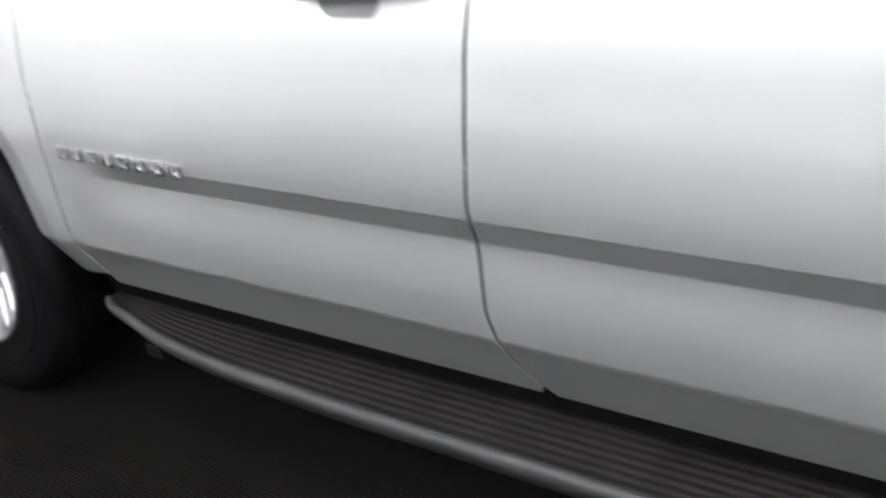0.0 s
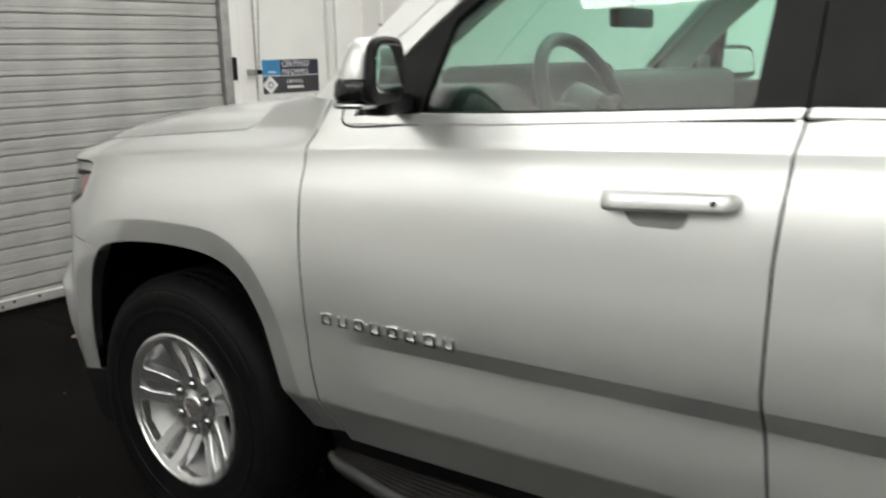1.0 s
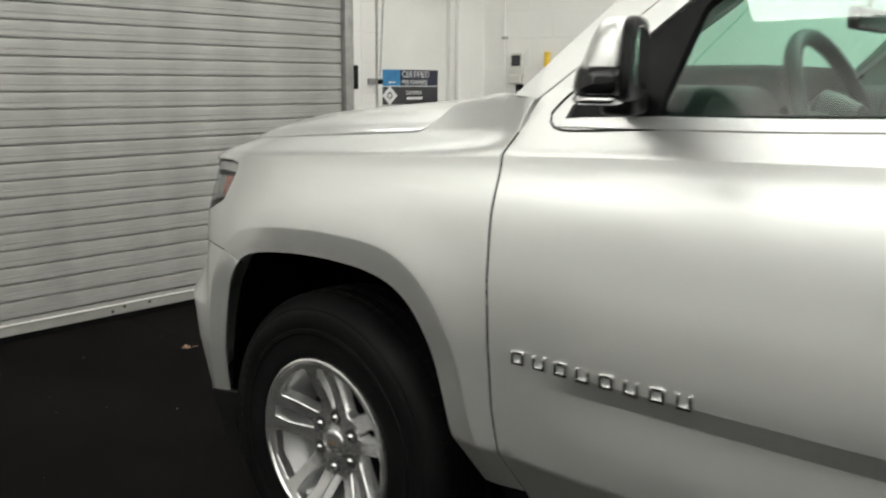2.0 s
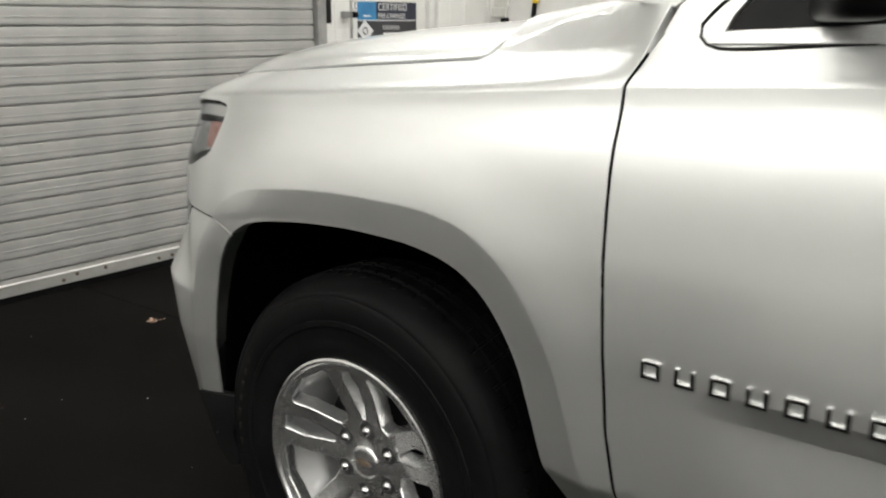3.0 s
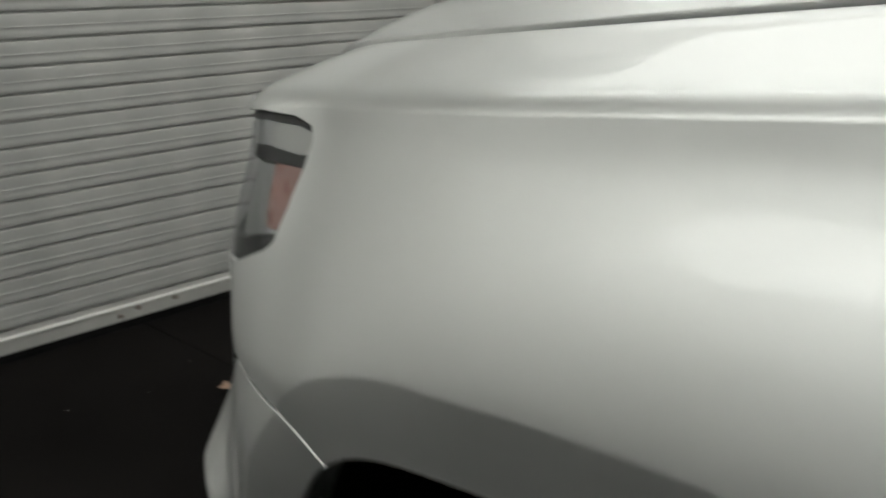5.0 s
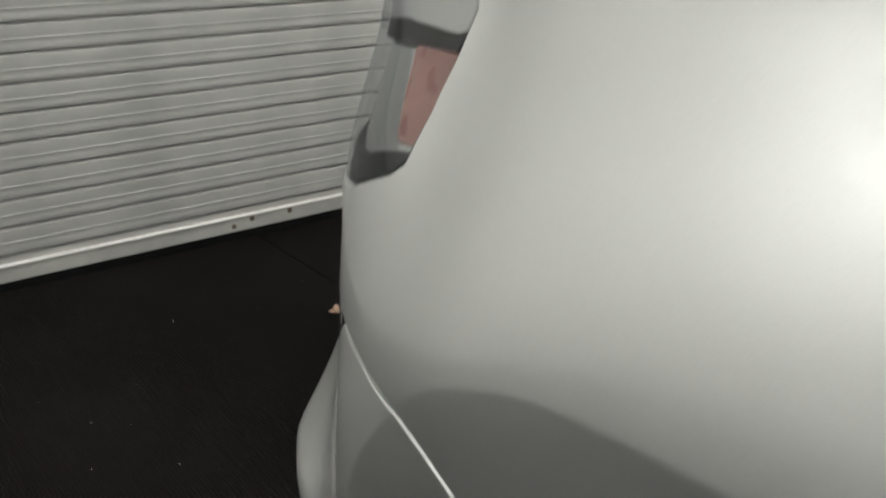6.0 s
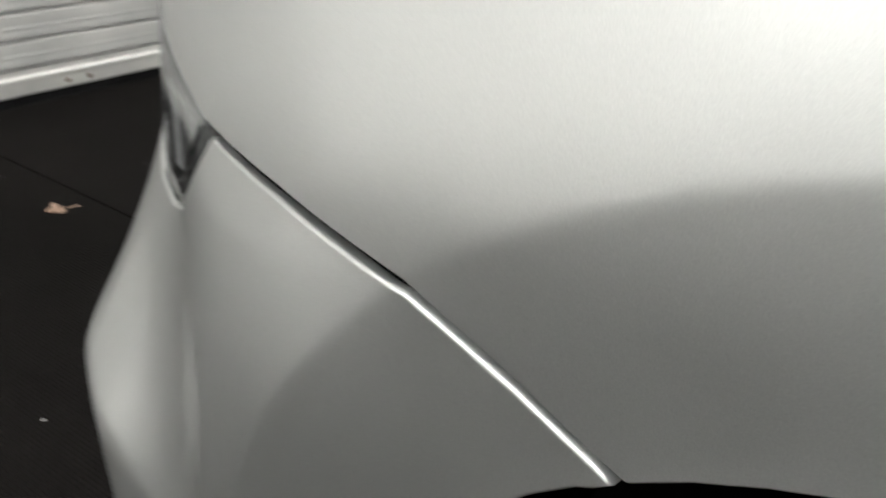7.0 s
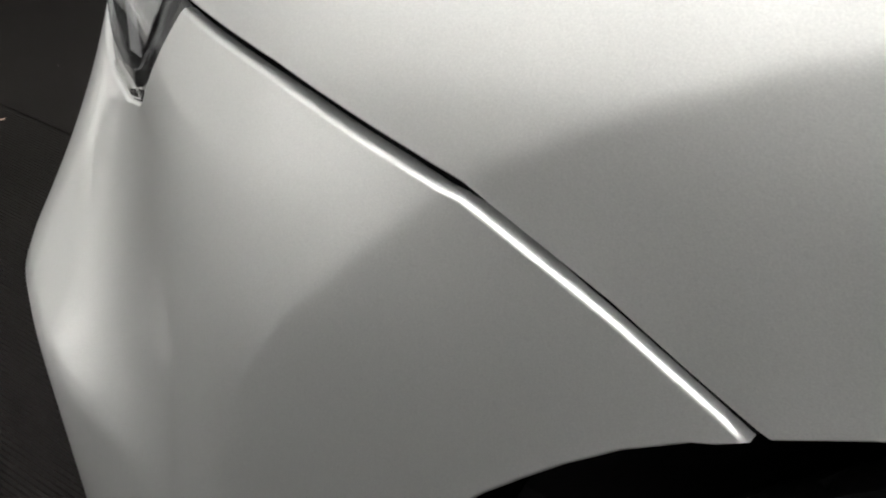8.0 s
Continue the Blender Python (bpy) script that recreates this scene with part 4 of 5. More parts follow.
edge_in = [(0.205, 0.127), (0.15, 0.1250), (0.0, 0.1245), (-0.25, 0.1240), (-0.46, 0.1235), (-0.60, 0.11), (-0.72, 0.10), (-0.80, 0.12), (-0.86, 0.30), (-0.90, 0.60), (-0.91, 0.975)]
hood_out = edge_in + [(0.40, 0.975), (0.39, 0.70), (0.345, 0.42), (0.295, 0.27), (0.265, 0.2045), (0.247, 0.180), (0.233, 0.1575), (0.219, 0.137)]
both("bonnet", hood_out, bonnet, PAINT, step=0.03, edge=0.014, lip=0.0012, depth=0.02)
both("cowl", [(0.29, 0.26), (0.33, 0.40), (0.36, 0.62), (0.38, 0.975), (0.62, 0.975), (0.56, 0.5), (0.50, 0.20), (0.36, 0.20)],
     lambda u, v: bonnet(u, v) - np.array([0, 0, 0.012]), BLACK, "black cowl panel", step=0.05, edge=0.03)

# grille and nose, closed in
both("grille", [(S(-0.79), 0.792), (S(-0.79), 1.06), (S_END, 1.05), (S_END, 0.792)], shifted(body, -0.02), BLACK, "black mesh grille", step=0.06, edge=0.05)
both("grille_bar", [(S(-0.80), 0.90), (S(-0.80), 0.955), (S_END, 0.955), (S_END, 0.90)], shifted(body, 0.004), CHROME, "chrome grille bar", step=0.05, edge=0.03, depth=0.03)
both("valance", [(-0.395, 0.405), (-0.385, 0.33), (S(-0.62), 0.30), (S_END, 0.29), (S_END, 0.415), (S(-0.60), 0.405)], shifted(body, -0.02), BLACK, "black lower valance", step=0.05, edge=0.03)

# mud flap ahead of the wheel
for mir in (False, True):
    panel("air_deflector", rounded([(-0.500, 0.415), (-0.360, 0.435), (-0.384, 0.365), (-0.394, 0.340), (-0.376, 0.290), (-0.390, 0.254), (-0.424, 0.256), (-0.454, 0.286)], [0, 0, 0.01, 0.01, 0.012, 0.02, 0.02, 0.03]),
          lambda u, v: np.stack([u, 0.055 + (0.43 - v) * 0.05 + 0 * u, v], 1), BLACK, car, "black rubber air deflector", step=0.03, edge=0.012, depth=0.02, mirror=mir)

# doors
DOOR_CUT = [(1.70, 0.462), (1.662, 0.507), (1.625, 0.600), (1.608, 0.784), (1.612, 0.997), (1.620, 1.10), (1.626, float(crease_z(1.626))), (1.636, 1.2025)]


def sill_v(x, w=0.0225):
    return float(crease_z(x)) + w


door_top = [(x, sill_v(x)) for x in np.linspace(1.63, 0.66, 14)]
front_door = ([(s + G, v) for s, v in door_line[:-2]] + [(0.568, 1.172), (0.584, 1.1815), (0.61, 1.184)] + door_top[::-1][1:]
              + [(s - G, v) for s, v in DOOR_CUT[::-1]] + [(1.69, 0.448), (0.63, 0.448)])
WAIST = [[(0.62, z), (2.72, z)] for z in (0.7165, 0.7195, 0.7555, 0.7585, 0.545, 0.552, 0.556, 0.560, 0.566)]
DCREASE = [[(x, float(crease_z(x)) + o) for x in np.linspace(0.56, 2.72, 60)] for o in (-0.02, -0.003, 0.0, 0.004, 0.010)]
near_door, far_door = both("front_door", front_door, body, PAINT, step=0.024, edge=0.011, lip=0.0012, depth=0.026, lines=WAIST + DCREASE)
rear_door = ([(s + G, v) for s, v in DOOR_CUT] + [(x, sill_v(x)) for x in np.linspace(1.70, 2.70, 14)] + [(2.72, 1.10), (2.73, 0.90), (2.72, 0.80), (2.68, 0.66), (2.66, 0.448), (1.72, 0.448)])
near_rear, far_rear = both("rear_door", rear_door, body, PAINT, step=0.03, edge=0.014, lip=0.0012, depth=0.026, lines=WAIST + DCREASE)
ra = [(3.30 + 0.47 * math.cos(a), 0.41 + 0.47 * math.sin(a)) for a in np.linspace(math.pi, 0, 30)]
quarter = ([(2.665, 0.43), (2.685, 0.66), (2.725, 0.80), (2.735, 0.90), (2.725, 1.10), (2.705, sill_v(2.7))] + [(x, sill_v(x)) for x in np.linspace(2.9, 4.70, 10)]
           + [(4.76, 1.0), (4.76, 0.46), (3.80, 0.43)] + ra[::-1])
both("rear_quarter", quarter, body, PAINT, step=0.05, edge=0.02)
both("inner_shell", [(0.51, 0.46), (2.74, 0.46), (2.74, 1.20), (0.58, 1.15), (0.51, 1.0)], shifted(body, -0.045), SHADE_BLACK, "dark inner door shell", step=0.06, edge=0.04)
both("sill_panel", [(0.50, 0.452), (2.70, 0.452), (2.70, 0.35), (0.52, 0.35)], shifted(body, -0.03), BLACK, "black sill under the doors", step=0.05, edge=0.03)

# seals in the shut lines, near-black to stand in for the gaps' shade
def shut_gap_shade(points, surf, off, r, owner, mir, name="door_gap_shade"):
    q = np.array(points, float)
    run = shifted(surf, off)(q[:, 0], q[:, 1])
    if mir:
        run[:, 1] = CAR_W - run[:, 1]
    part(name, tube([Vector(p) for p in run], r, 6), SHADE_BLACK, owner, "", 60)


for door, rear, mir in ((near_door, near_rear, False), (far_door, far_rear, True)):
    shut_gap_shade(spline(door_line[:-1], 50), body, -0.0062, 0.0046, door, mir)
    shut_gap_shade(spline(DOOR_CUT, 50), body, -0.0062, 0.0046, rear, mir)
    shut_gap_shade(spline([(s, v) for s, v in hood_edge if s > S(-0.5)], 50), body, -0.009, 0.005, car, mir, "bonnet_gap_shade")
    shut_gap_shade(spline(seam[:6], 30), body, -0.0055, 0.0034, car, mir, "bumper_gap_shade")

# bright strip under the windows
strip = rounded([(0.652, sill_v(0.65, 0.0238)), (1.627, sill_v(1.627, 0.0238)), (1.634, sill_v(1.634, 0.0295)), (0.86, sill_v(0.86, 0.0295)), (0.70, sill_v(0.70, 0.0292)), (0.655, sill_v(0.66, 0.0285))],
                [0.002, 0, 0, 0, 0, 0.002], 3)
for door, mir in ((near_door, False), (far_door, True)):
    panel("window_strip", strip, shifted(body, 0.004), BRIGHT, door, "bright window strip", step=0.03, edge=0.01, depth=0.012, mirror=mir)
for door, mir in ((near_rear, False), (far_rear, True)):
    panel("window_strip", [(1.640, sill_v(1.64, 0.024)), (2.72, sill_v(2.72, 0.024)), (2.72, sill_v(2.72, 0.0295)), (1.645, sill_v(1.645, 0.0295))],
          shifted(body, 0.004), BRIGHT, door, "bright window strip", step=0.04, edge=0.015, depth=0.012, mirror=mir)

# ---- windows and pillars ----
_w = np.linspace(0, 0.5, 400)
_h = top_door(_w)


def house(x, z):
    """Side of the cabin above the waist: x along the car, z up."""
    x, z = np.asarray(x, float), np.asarray(z, float)
    w = np.interp(z - crease_z(x), _h, _w)
    curve = 0.10 * np.clip((z - 1.62) / 0.25, 0, 1) ** 2
    front = 0.10 * np.clip(0.60 - x, 0, 1)
    return np.stack([x, C_IN + w + curve + front, z], 1)


def zs(x):
    return float(crease_z(x)) + 0.069


A_SEAM = [(0.571, 1.222), (0.587, 1.257), (0.665, 1.320), (0.744, 1.390), (0.95, 1.56), (1.14, 1.70), (1.28, 1.765)]
pillar = A_SEAM[1:] + [(1.24, 1.80), (1.08, 1.735), (0.87, 1.575), (0.68, 1.405), (0.595, 1.325), (0.528, 1.264), (0.560, 1.2615)]
both("pillar_seal", [(0.55, 1.215), (0.58, 1.28), (0.73, 1.40), (0.94, 1.575), (1.13, 1.715), (1.27, 1.78), (1.32, 1.765), (1.16, 1.69), (0.97, 1.545), (0.77, 1.385), (0.64, 1.255), (0.62, 1.215)], shifted(house, -0.02), SHADE_BLACK, "black pillar seal", step=0.05, edge=0.03)
both("front_pillar", pillar, house, PAINT, "silver windscreen pillar", step=0.03, edge=0.012)
frame_out = ([(x + 0.009, z) for x, z in A_SEAM] + [(1.625, 1.79), (1.63, 1.762), (1.36, 1.752), (1.20, 1.70), (1.02, 1.565), (0.83, 1.405), (0.735, 1.318), (0.690, 1.270), (0.672, 1.245), (0.664, 1.2240), (0.638, 1.2225)])
for door, mir in ((near_door, False), (far_door, True)):
    panel("door_frame", frame_out, house, PAINT, door, "silver upper door frame", step=0.03, edge=0.01, mirror=mir)
    win = [(0.672, zs(0.67) + 0.002), (1.632, zs(1.632) + 0.002), (1.645, 1.755), (1.36, 1.748), (1.205, 1.696), (1.025, 1.561), (0.835, 1.401), (0.742, 1.316), (0.697, 1.268), (0.68, 1.247)]
    hole = rounded([(0.848, zs(0.848) + 0.004), (1.548, zs(1.548) + 0.004), (1.575, 1.725), (1.37, 1.722), (1.22, 1.672), (1.04, 1.537), (0.892, 1.424)], [0.006, 0.012, 0.03, 0.05, 0.02, 0.0, 0.012], 5)
    panel("window_surround", win, shifted(house, -0.004), BLACK, door, "black window surround", holes=[hole], step=0.03, edge=0.012, depth=0.02, mirror=mir)
    g = panel("window_glass", [(0.82, zs(0.82) - 0.004), (1.57, zs(1.57) - 0.004), (1.59, 1.74), (1.36, 1.735), (1.2, 1.68), (1.02, 1.545), (0.86, 1.42)], shifted(house, -0.013), GLASS, door, "green tinted side glass", step=0.08, edge=0.05, lip=0.0, depth=0.004, mirror=mir)
for door, mir in ((near_rear, False), (far_rear, True)):
    win = [(1.638, zs(1.64) + 0.002), (2.72, zs(2.72) + 0.002), (2.66, 1.755), (1.651, 1.755)]
    hole = rounded([(1.75, zs(1.75) + 0.004), (2.66, zs(2.66) + 0.004), (2.61, 1.725), (1.77, 1.725)], 0.02, 4)
    panel("window_surround", win, shifted(house, -0.004), BLACK, door, "black window surround", holes=[hole], step=0.06, edge=0.03, depth=0.02, mirror=mir)
    panel("window_glass", [(1.72, zs(1.72) + 0.01), (2.69, zs(2.69) + 0.01), (2.64, 1.74), (1.74, 1.74)], shifted(house, -0.013), PRIVACY, door, "dark privacy glass", step=0.1, edge=0.06, lip=0.0, depth=0.004, mirror=mir)
for door, mir in ((near_door, False), (far_door, True)):
    seal = np.array(spline([(0.742, 1.338), (0.686, 1.286), (0.645, 1.247), (0.632, 1.226), (0.640, 1.209), (0.672, 1.2005), (0.84, 1.2095), (1.2, 1.223), (1.62, 1.2315)], 70))
    run = shifted(house, 0.0005)(seal[:, 0], seal[:, 1])
    run[:, 1] = CAR_W - run[:, 1] if mir else run[:, 1]
    part("window_seal", tube([Vector(p) for p in run], 0.0026, 8), BLACK, door, "black window seal", 60)
both("rear_side_window", [(2.735, zs(2.74) + 0.002), (4.50, zs(4.5) + 0.002), (4.35, 1.755), (2.675, 1.755)], shifted(house, -0.004), PRIVACY, "dark privacy glass", step=0.12, edge=0.06)
both("roof_rail_panel", [(1.30, 1.772), (1.25, 1.803), (1.45, 1.83), (4.3, 1.83), (4.45, 1.76), (1.64, 1.762), (1.63, 1.795)], house, PAINT, step=0.08, edge=0.03)


def roof_skin(u, v):
    """Roof: u along the car, v across from the side's upper edge to the middle."""
    x = np.asarray(u, float)
    e = house(x, np.full_like(x, 1.80))
    v = np.asarray(v, float)
    y = e[:, 1] + v * (CAR_W / 2 - e[:, 1])
    return np.stack([x, y, 1.80 + 0.075 * np.sin(np.clip(v, 0, 1) * math.pi / 2) ** 0.8 - 0.10 * np.clip((1.55 - x) / 0.3, 0, 2) ** 2 * 0.6], 1)


both("roof", [(1.30, 0.0), (4.45, 0.0), (4.55, 1.0), (1.22, 1.0)], roof_skin, PAINT, step=0.08, edge=0.06)


def screen(u, v):
    """Windscreen: u across from the pillar to the middle, v from foot to top."""
    u, v = np.asarray(u, float), np.asarray(v, float)
    y = 0.17 + 0.13 * v + u * (0.85 - 0.13 * v)
    bow = np.sin(u * math.pi / 2)
    return np.stack([0.56 - 0.17 * bow + v * (0.70 - 0.05 * bow), y, 1.262 + 0.02 * bow + v * (0.52 + 0.03 * bow) + 0.03 * np.sin(v * math.pi)], 1)


def screen_uv(u, v):
    return screen(v, u)


for mir in (False, True):
    me = panel("windscreen", [(0.0, 0.0), (1.0, 0.0), (1.0, 1.0), (0.0, 1.0)], screen_uv, GLASS, car, "green tinted windscreen", step=0.12, edge=0.1, lip=0.0, depth=0.004, mirror=mir)
tail = bmesh.new()
box(4.50, 4.74, 0.12, CAR_W - 0.12, 0.46, 1.24, 0.05, 3, bm=tail)
box(4.40, 4.62, 0.30, CAR_W - 0.30, 1.20, 1.80, 0.05, 3, bm=tail)
part("tailgate", tail, PAINT, car, smooth=50)
part("floor_pan", box(-0.55, 4.6, 0.30, CAR_W - 0.30, 0.36, 0.46, 0.02), BLACK, car)
part("bulkhead", box(0.50, 0.56, 0.16, CAR_W - 0.16, 0.45, 1.22, 0.01), BLACK, car)
part("headliner", box(1.28, 4.35, 0.36, CAR_W - 0.36, 1.765, 1.785, 0.008), CLOTH, car, "pale grey headliner")

# wheel housing
grown = [(x * (1.03 if x > 0 else 1.012) - 0.002, z + 0.012) for x, z in ARCH]
for side in (0, 1):
    lin, rows = bmesh.new(), []
    for x, z in [(-0.41, 0.30)] + grown + [(0.53, 0.30)]:
        rows.append([lin.verts.new((x, y if not side else CAR_W - y, z)) for y in (0.052 + 0.035 * float(sstep(-0.25, -0.36, x)), 0.20, 0.52)])
    for a, b in zip(rows[:-1], rows[1:]):
        for j in (0, 1):
            lin.faces.new((a[j], a[j + 1], b[j + 1], b[j]))
    lin.faces.new([r[2] for r in rows])
    # the liner's colour carries the shade inside the arch
    part("wheel_liner", lin, SHADE_BLACK, car, "black wheel housing liner, its shade put into the colour")


# ---- wheels ----
def wheel_meshes():
    out = {}

    def keep(name, bm, mat, smooth=50):
        me = bpy.data.meshes.new(name)
        bm.normal_update()
        bm.to_mesh(me)
        bm.free()
        me.materials.append(mat)
        for p in me.polygons:
            p.use_smooth = True
        me.set_sharp_from_angle(angle=radians(smooth))
        out[name] = me
    R = 0.387
    side = [(0.034, 0.2175), (0.0210, 0.2262), (0.0165, 0.232), (0.0150, 0.246), (0.0142, 0.262), (0.0135, 0.285), (0.0125, 0.288), (0.0105, 0.290), (0.0105, 0.300), (0.0125, 0.302), (0.010, 0.315), (0.0105, 0.334), (0.013, 0.345),
            (0.0155, 0.348), (0.0155, 0.352), (0.019, 0.358), (0.027, 0.367), (0.038, 0.3755), (0.052, 0.3815)]
    tread = [(0.062, 0.3845), (0.078, 0.386), (0.080, 0.377), (0.086, 0.377), (0.088, 0.3866), (0.118, R), (0.120, 0.378), (0.126, 0.378), (0.128, R)]
    W = 0.262
    prof = side + tread
    prof += [(W - h, r) for h, r in reversed(prof)]
    # tread: 64 pitches, each a block and a slanting cut
    bm, rings, cuts = bmesh.new(), [], 64
    for i in range(cuts):
        for q, low in ((0.0, 0), (0.40, 0), (0.80, 0), (0.83, 1), (0.95, 1)):
            ring = []
            for h, r in prof:
                x = (h - W / 2) / (W / 2)
                skew = 0.55 * x * (1 - 0.35 * abs(x))
                zone = 1.0 if 0.061 < h < W - 0.061 else 0.0
                a = 2 * math.pi * (i + q + skew * zone) / cuts
                rr = r - 0.0035 * low * zone
                ring.append(bm.verts.new((rr * math.cos(a), h, rr * math.sin(a))))
            rings.append(ring)
    for i in range(len(rings)):
        a, b = rings[i], rings[(i + 1) % len(rings)]
        for j in range(len(prof) - 1):
            bm.faces.new((a[j], a[j + 1], b[j + 1], b[j]))
    bmesh.ops.recalc_face_normals(bm, faces=bm.faces[:])
    keep("tyre", bm, RUBBER, 35)
    lip = [(0.022, 0.2120), (0.0145, 0.2140), (0.0112, 0.2170), (0.0105, 0.2225), (0.0125, 0.2260), (0.0170, 0.2272), (0.0240, 0.2240), (0.038, 0.2170)]
    keep("rim_barrel", lathe(lip, 72), ALLOY, 40)
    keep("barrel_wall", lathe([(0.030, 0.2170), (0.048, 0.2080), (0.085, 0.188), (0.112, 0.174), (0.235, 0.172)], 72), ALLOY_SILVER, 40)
    keep("brake_disc", lathe([(0.122, 0.06), (0.122, 0.160), (0.140, 0.160), (0.140, 0.06)], 48), BLACK)
    # near-black disc, the shade behind the spokes put into its colour
    keep("wheel_back", lathe([(0.145, 0.001), (0.145, 0.171), (0.15, 0.171), (0.15, 0.001)], 40), SHADE_BLACK)
    dish = pchip([0, 0.03, 0.05, 0.086, 0.100, 0.150, 0.185, 0.2190], [0.054, 0.056, 0.060, 0.061, 0.058, 0.041, 0.027, 0.0135])

    def face(u, v):
        return np.stack([u, dish(np.hypot(u, v)), v], 1)

    def pol(r, deg):
        k = 1 + 0.020 * min(1.0, r / 0.2)
        return (r * k * math.cos(radians(deg)), r * k * math.sin(radians(deg)))
    holes = []
    for k in range(5):
        c = 72 * k + 59                     # window between two pairs of spokes
        side_a = [(0.087, 8), (0.106, 13.8), (0.152, 18.2), (0.188, 21.5), (0.199, 19)]
        holes.append(rounded([pol(r, c + a) for r, a in side_a] + [pol(0.2015, c)] + [pol(r, c - a) for r, a in reversed(side_a)],
                             [0.005, 0.010, 0.008, 0.008, 0.008, 0, 0.008, 0.008, 0.008, 0.010, 0.005], 4))
        c = 72 * k + 23                     # slot within a pair
        side_a = [(0.086, 5.2), (0.104, 6.8), (0.156, 7.8), (0.197, 4.8)]
        holes.append(rounded([pol(r, c + a) for r, a in side_a] + [pol(r, c - a) for r, a in reversed(side_a)],
                             [0.004, 0.006, 0.004, 0.006, 0.006, 0.004, 0.006, 0.004], 4))
    circle = [pol(0.2085, a) for a in range(0, 360, 4)]
    tmp = panel("rim_face", circle, face, ALLOY, None, holes=holes, step=0.009, edge=0.006, lip=0.0040, depth=0.032, draft=0.0045)
    out["rim_face"] = tmp.data
    bpy.data.objects.remove(tmp)
    keep("lug_nut", lathe([(-0.010, 0.0001), (-0.0095, 0.005), (-0.006, 0.0095), (0.004, 0.0105), (0.006, 0.0105)], 12), CHROME)
    keep("lug_pocket", lathe([(-0.0005, 0.0105), (-0.0005, 0.0165), (-0.0015, 0.0175), (0.002, 0.0195)], 20), ALLOY_DARK)
    keep("centre_cap", lathe([(-0.002, 0.0001), (-0.0018, 0.02), (-0.001, 0.030), (0.002, 0.0345), (0.008, 0.036)], 32), ALLOY)
    em = bmesh.new()
    box(-0.016, 0.016, -0.0045, -0.001, -0.0045, 0.0045, 0.001, bm=em)
    box(-0.006, 0.006, -0.0045, -0.001, -0.0075, 0.0075, 0.001, bm=em)
    keep("cap_emblem", em, RUST)
    keep("raised_mark", box(-0.008, 0.008, -0.0015, 0.0015, -0.0035, 0.0035, 0.0008, 1), STEP)
    return out


WM = wheel_meshes()


def sub(name, me, parent, loc=(0, 0, 0), label=""):
    o = new(name, me)
    o.parent = parent
    o.location = loc
    return tagged(o, label)


def wheel(at, flip, turn):
    w = new("wheel", WM["rim_barrel"])
    w.parent = car
    w.matrix_parent_inverse = Matrix.Translation(-car.location)
    w.location = at
    w.rotation_euler = (0, radians(turn), math.pi if flip else 0)
    tagged(w, "split five-spoke silver alloy wheel with black tyre")
    sub("tyre", WM["tyre"], w, label="black rubber tyre")
    sub("rim", WM["rim_face"], w, label="polished split-spoke alloy face")
    sub("brake_disc", WM["brake_disc"], w)
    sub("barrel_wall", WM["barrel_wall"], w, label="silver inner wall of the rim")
    sub("back_plate", WM["wheel_back"], w)
    for k in range(6):
        a = radians(60 * k + 27)
        sub("lug_nut", WM["lug_nut"], w, (0.066 * math.cos(a), 0.0605, 0.066 * math.sin(a)), "chrome lug nut" if k == 0 else "")
        sub("lug_pocket", WM["lug_pocket"], w, (0.066 * math.cos(a), 0.0605, 0.066 * math.sin(a)))
    sub("centre_cap", WM["centre_cap"], w, (0, 0.0535, 0))
    e = sub("cap_emblem", WM["cap_emblem"], w, (0, 0.0535, 0), "small bronze-coloured emblem")
    for k in range(7):
        a = radians(150 + 6 * k)
        m = sub("raised_mark", WM["raised_mark"], w, (0.325 * math.cos(a), 0.0095, 0.325 * math.sin(a)))
        m.rotation_euler = (0, -a + math.pi / 2, 0)


wheel((0.0, 0.020, 0.389), False, 0)
wheel((0.0, CAR_W - 0.020, 0.389), True, 12)
wheel((3.30, 0.020, 0.389), False, 5)
wheel((3.30, CAR_W - 0.020, 0.389), True, 41)


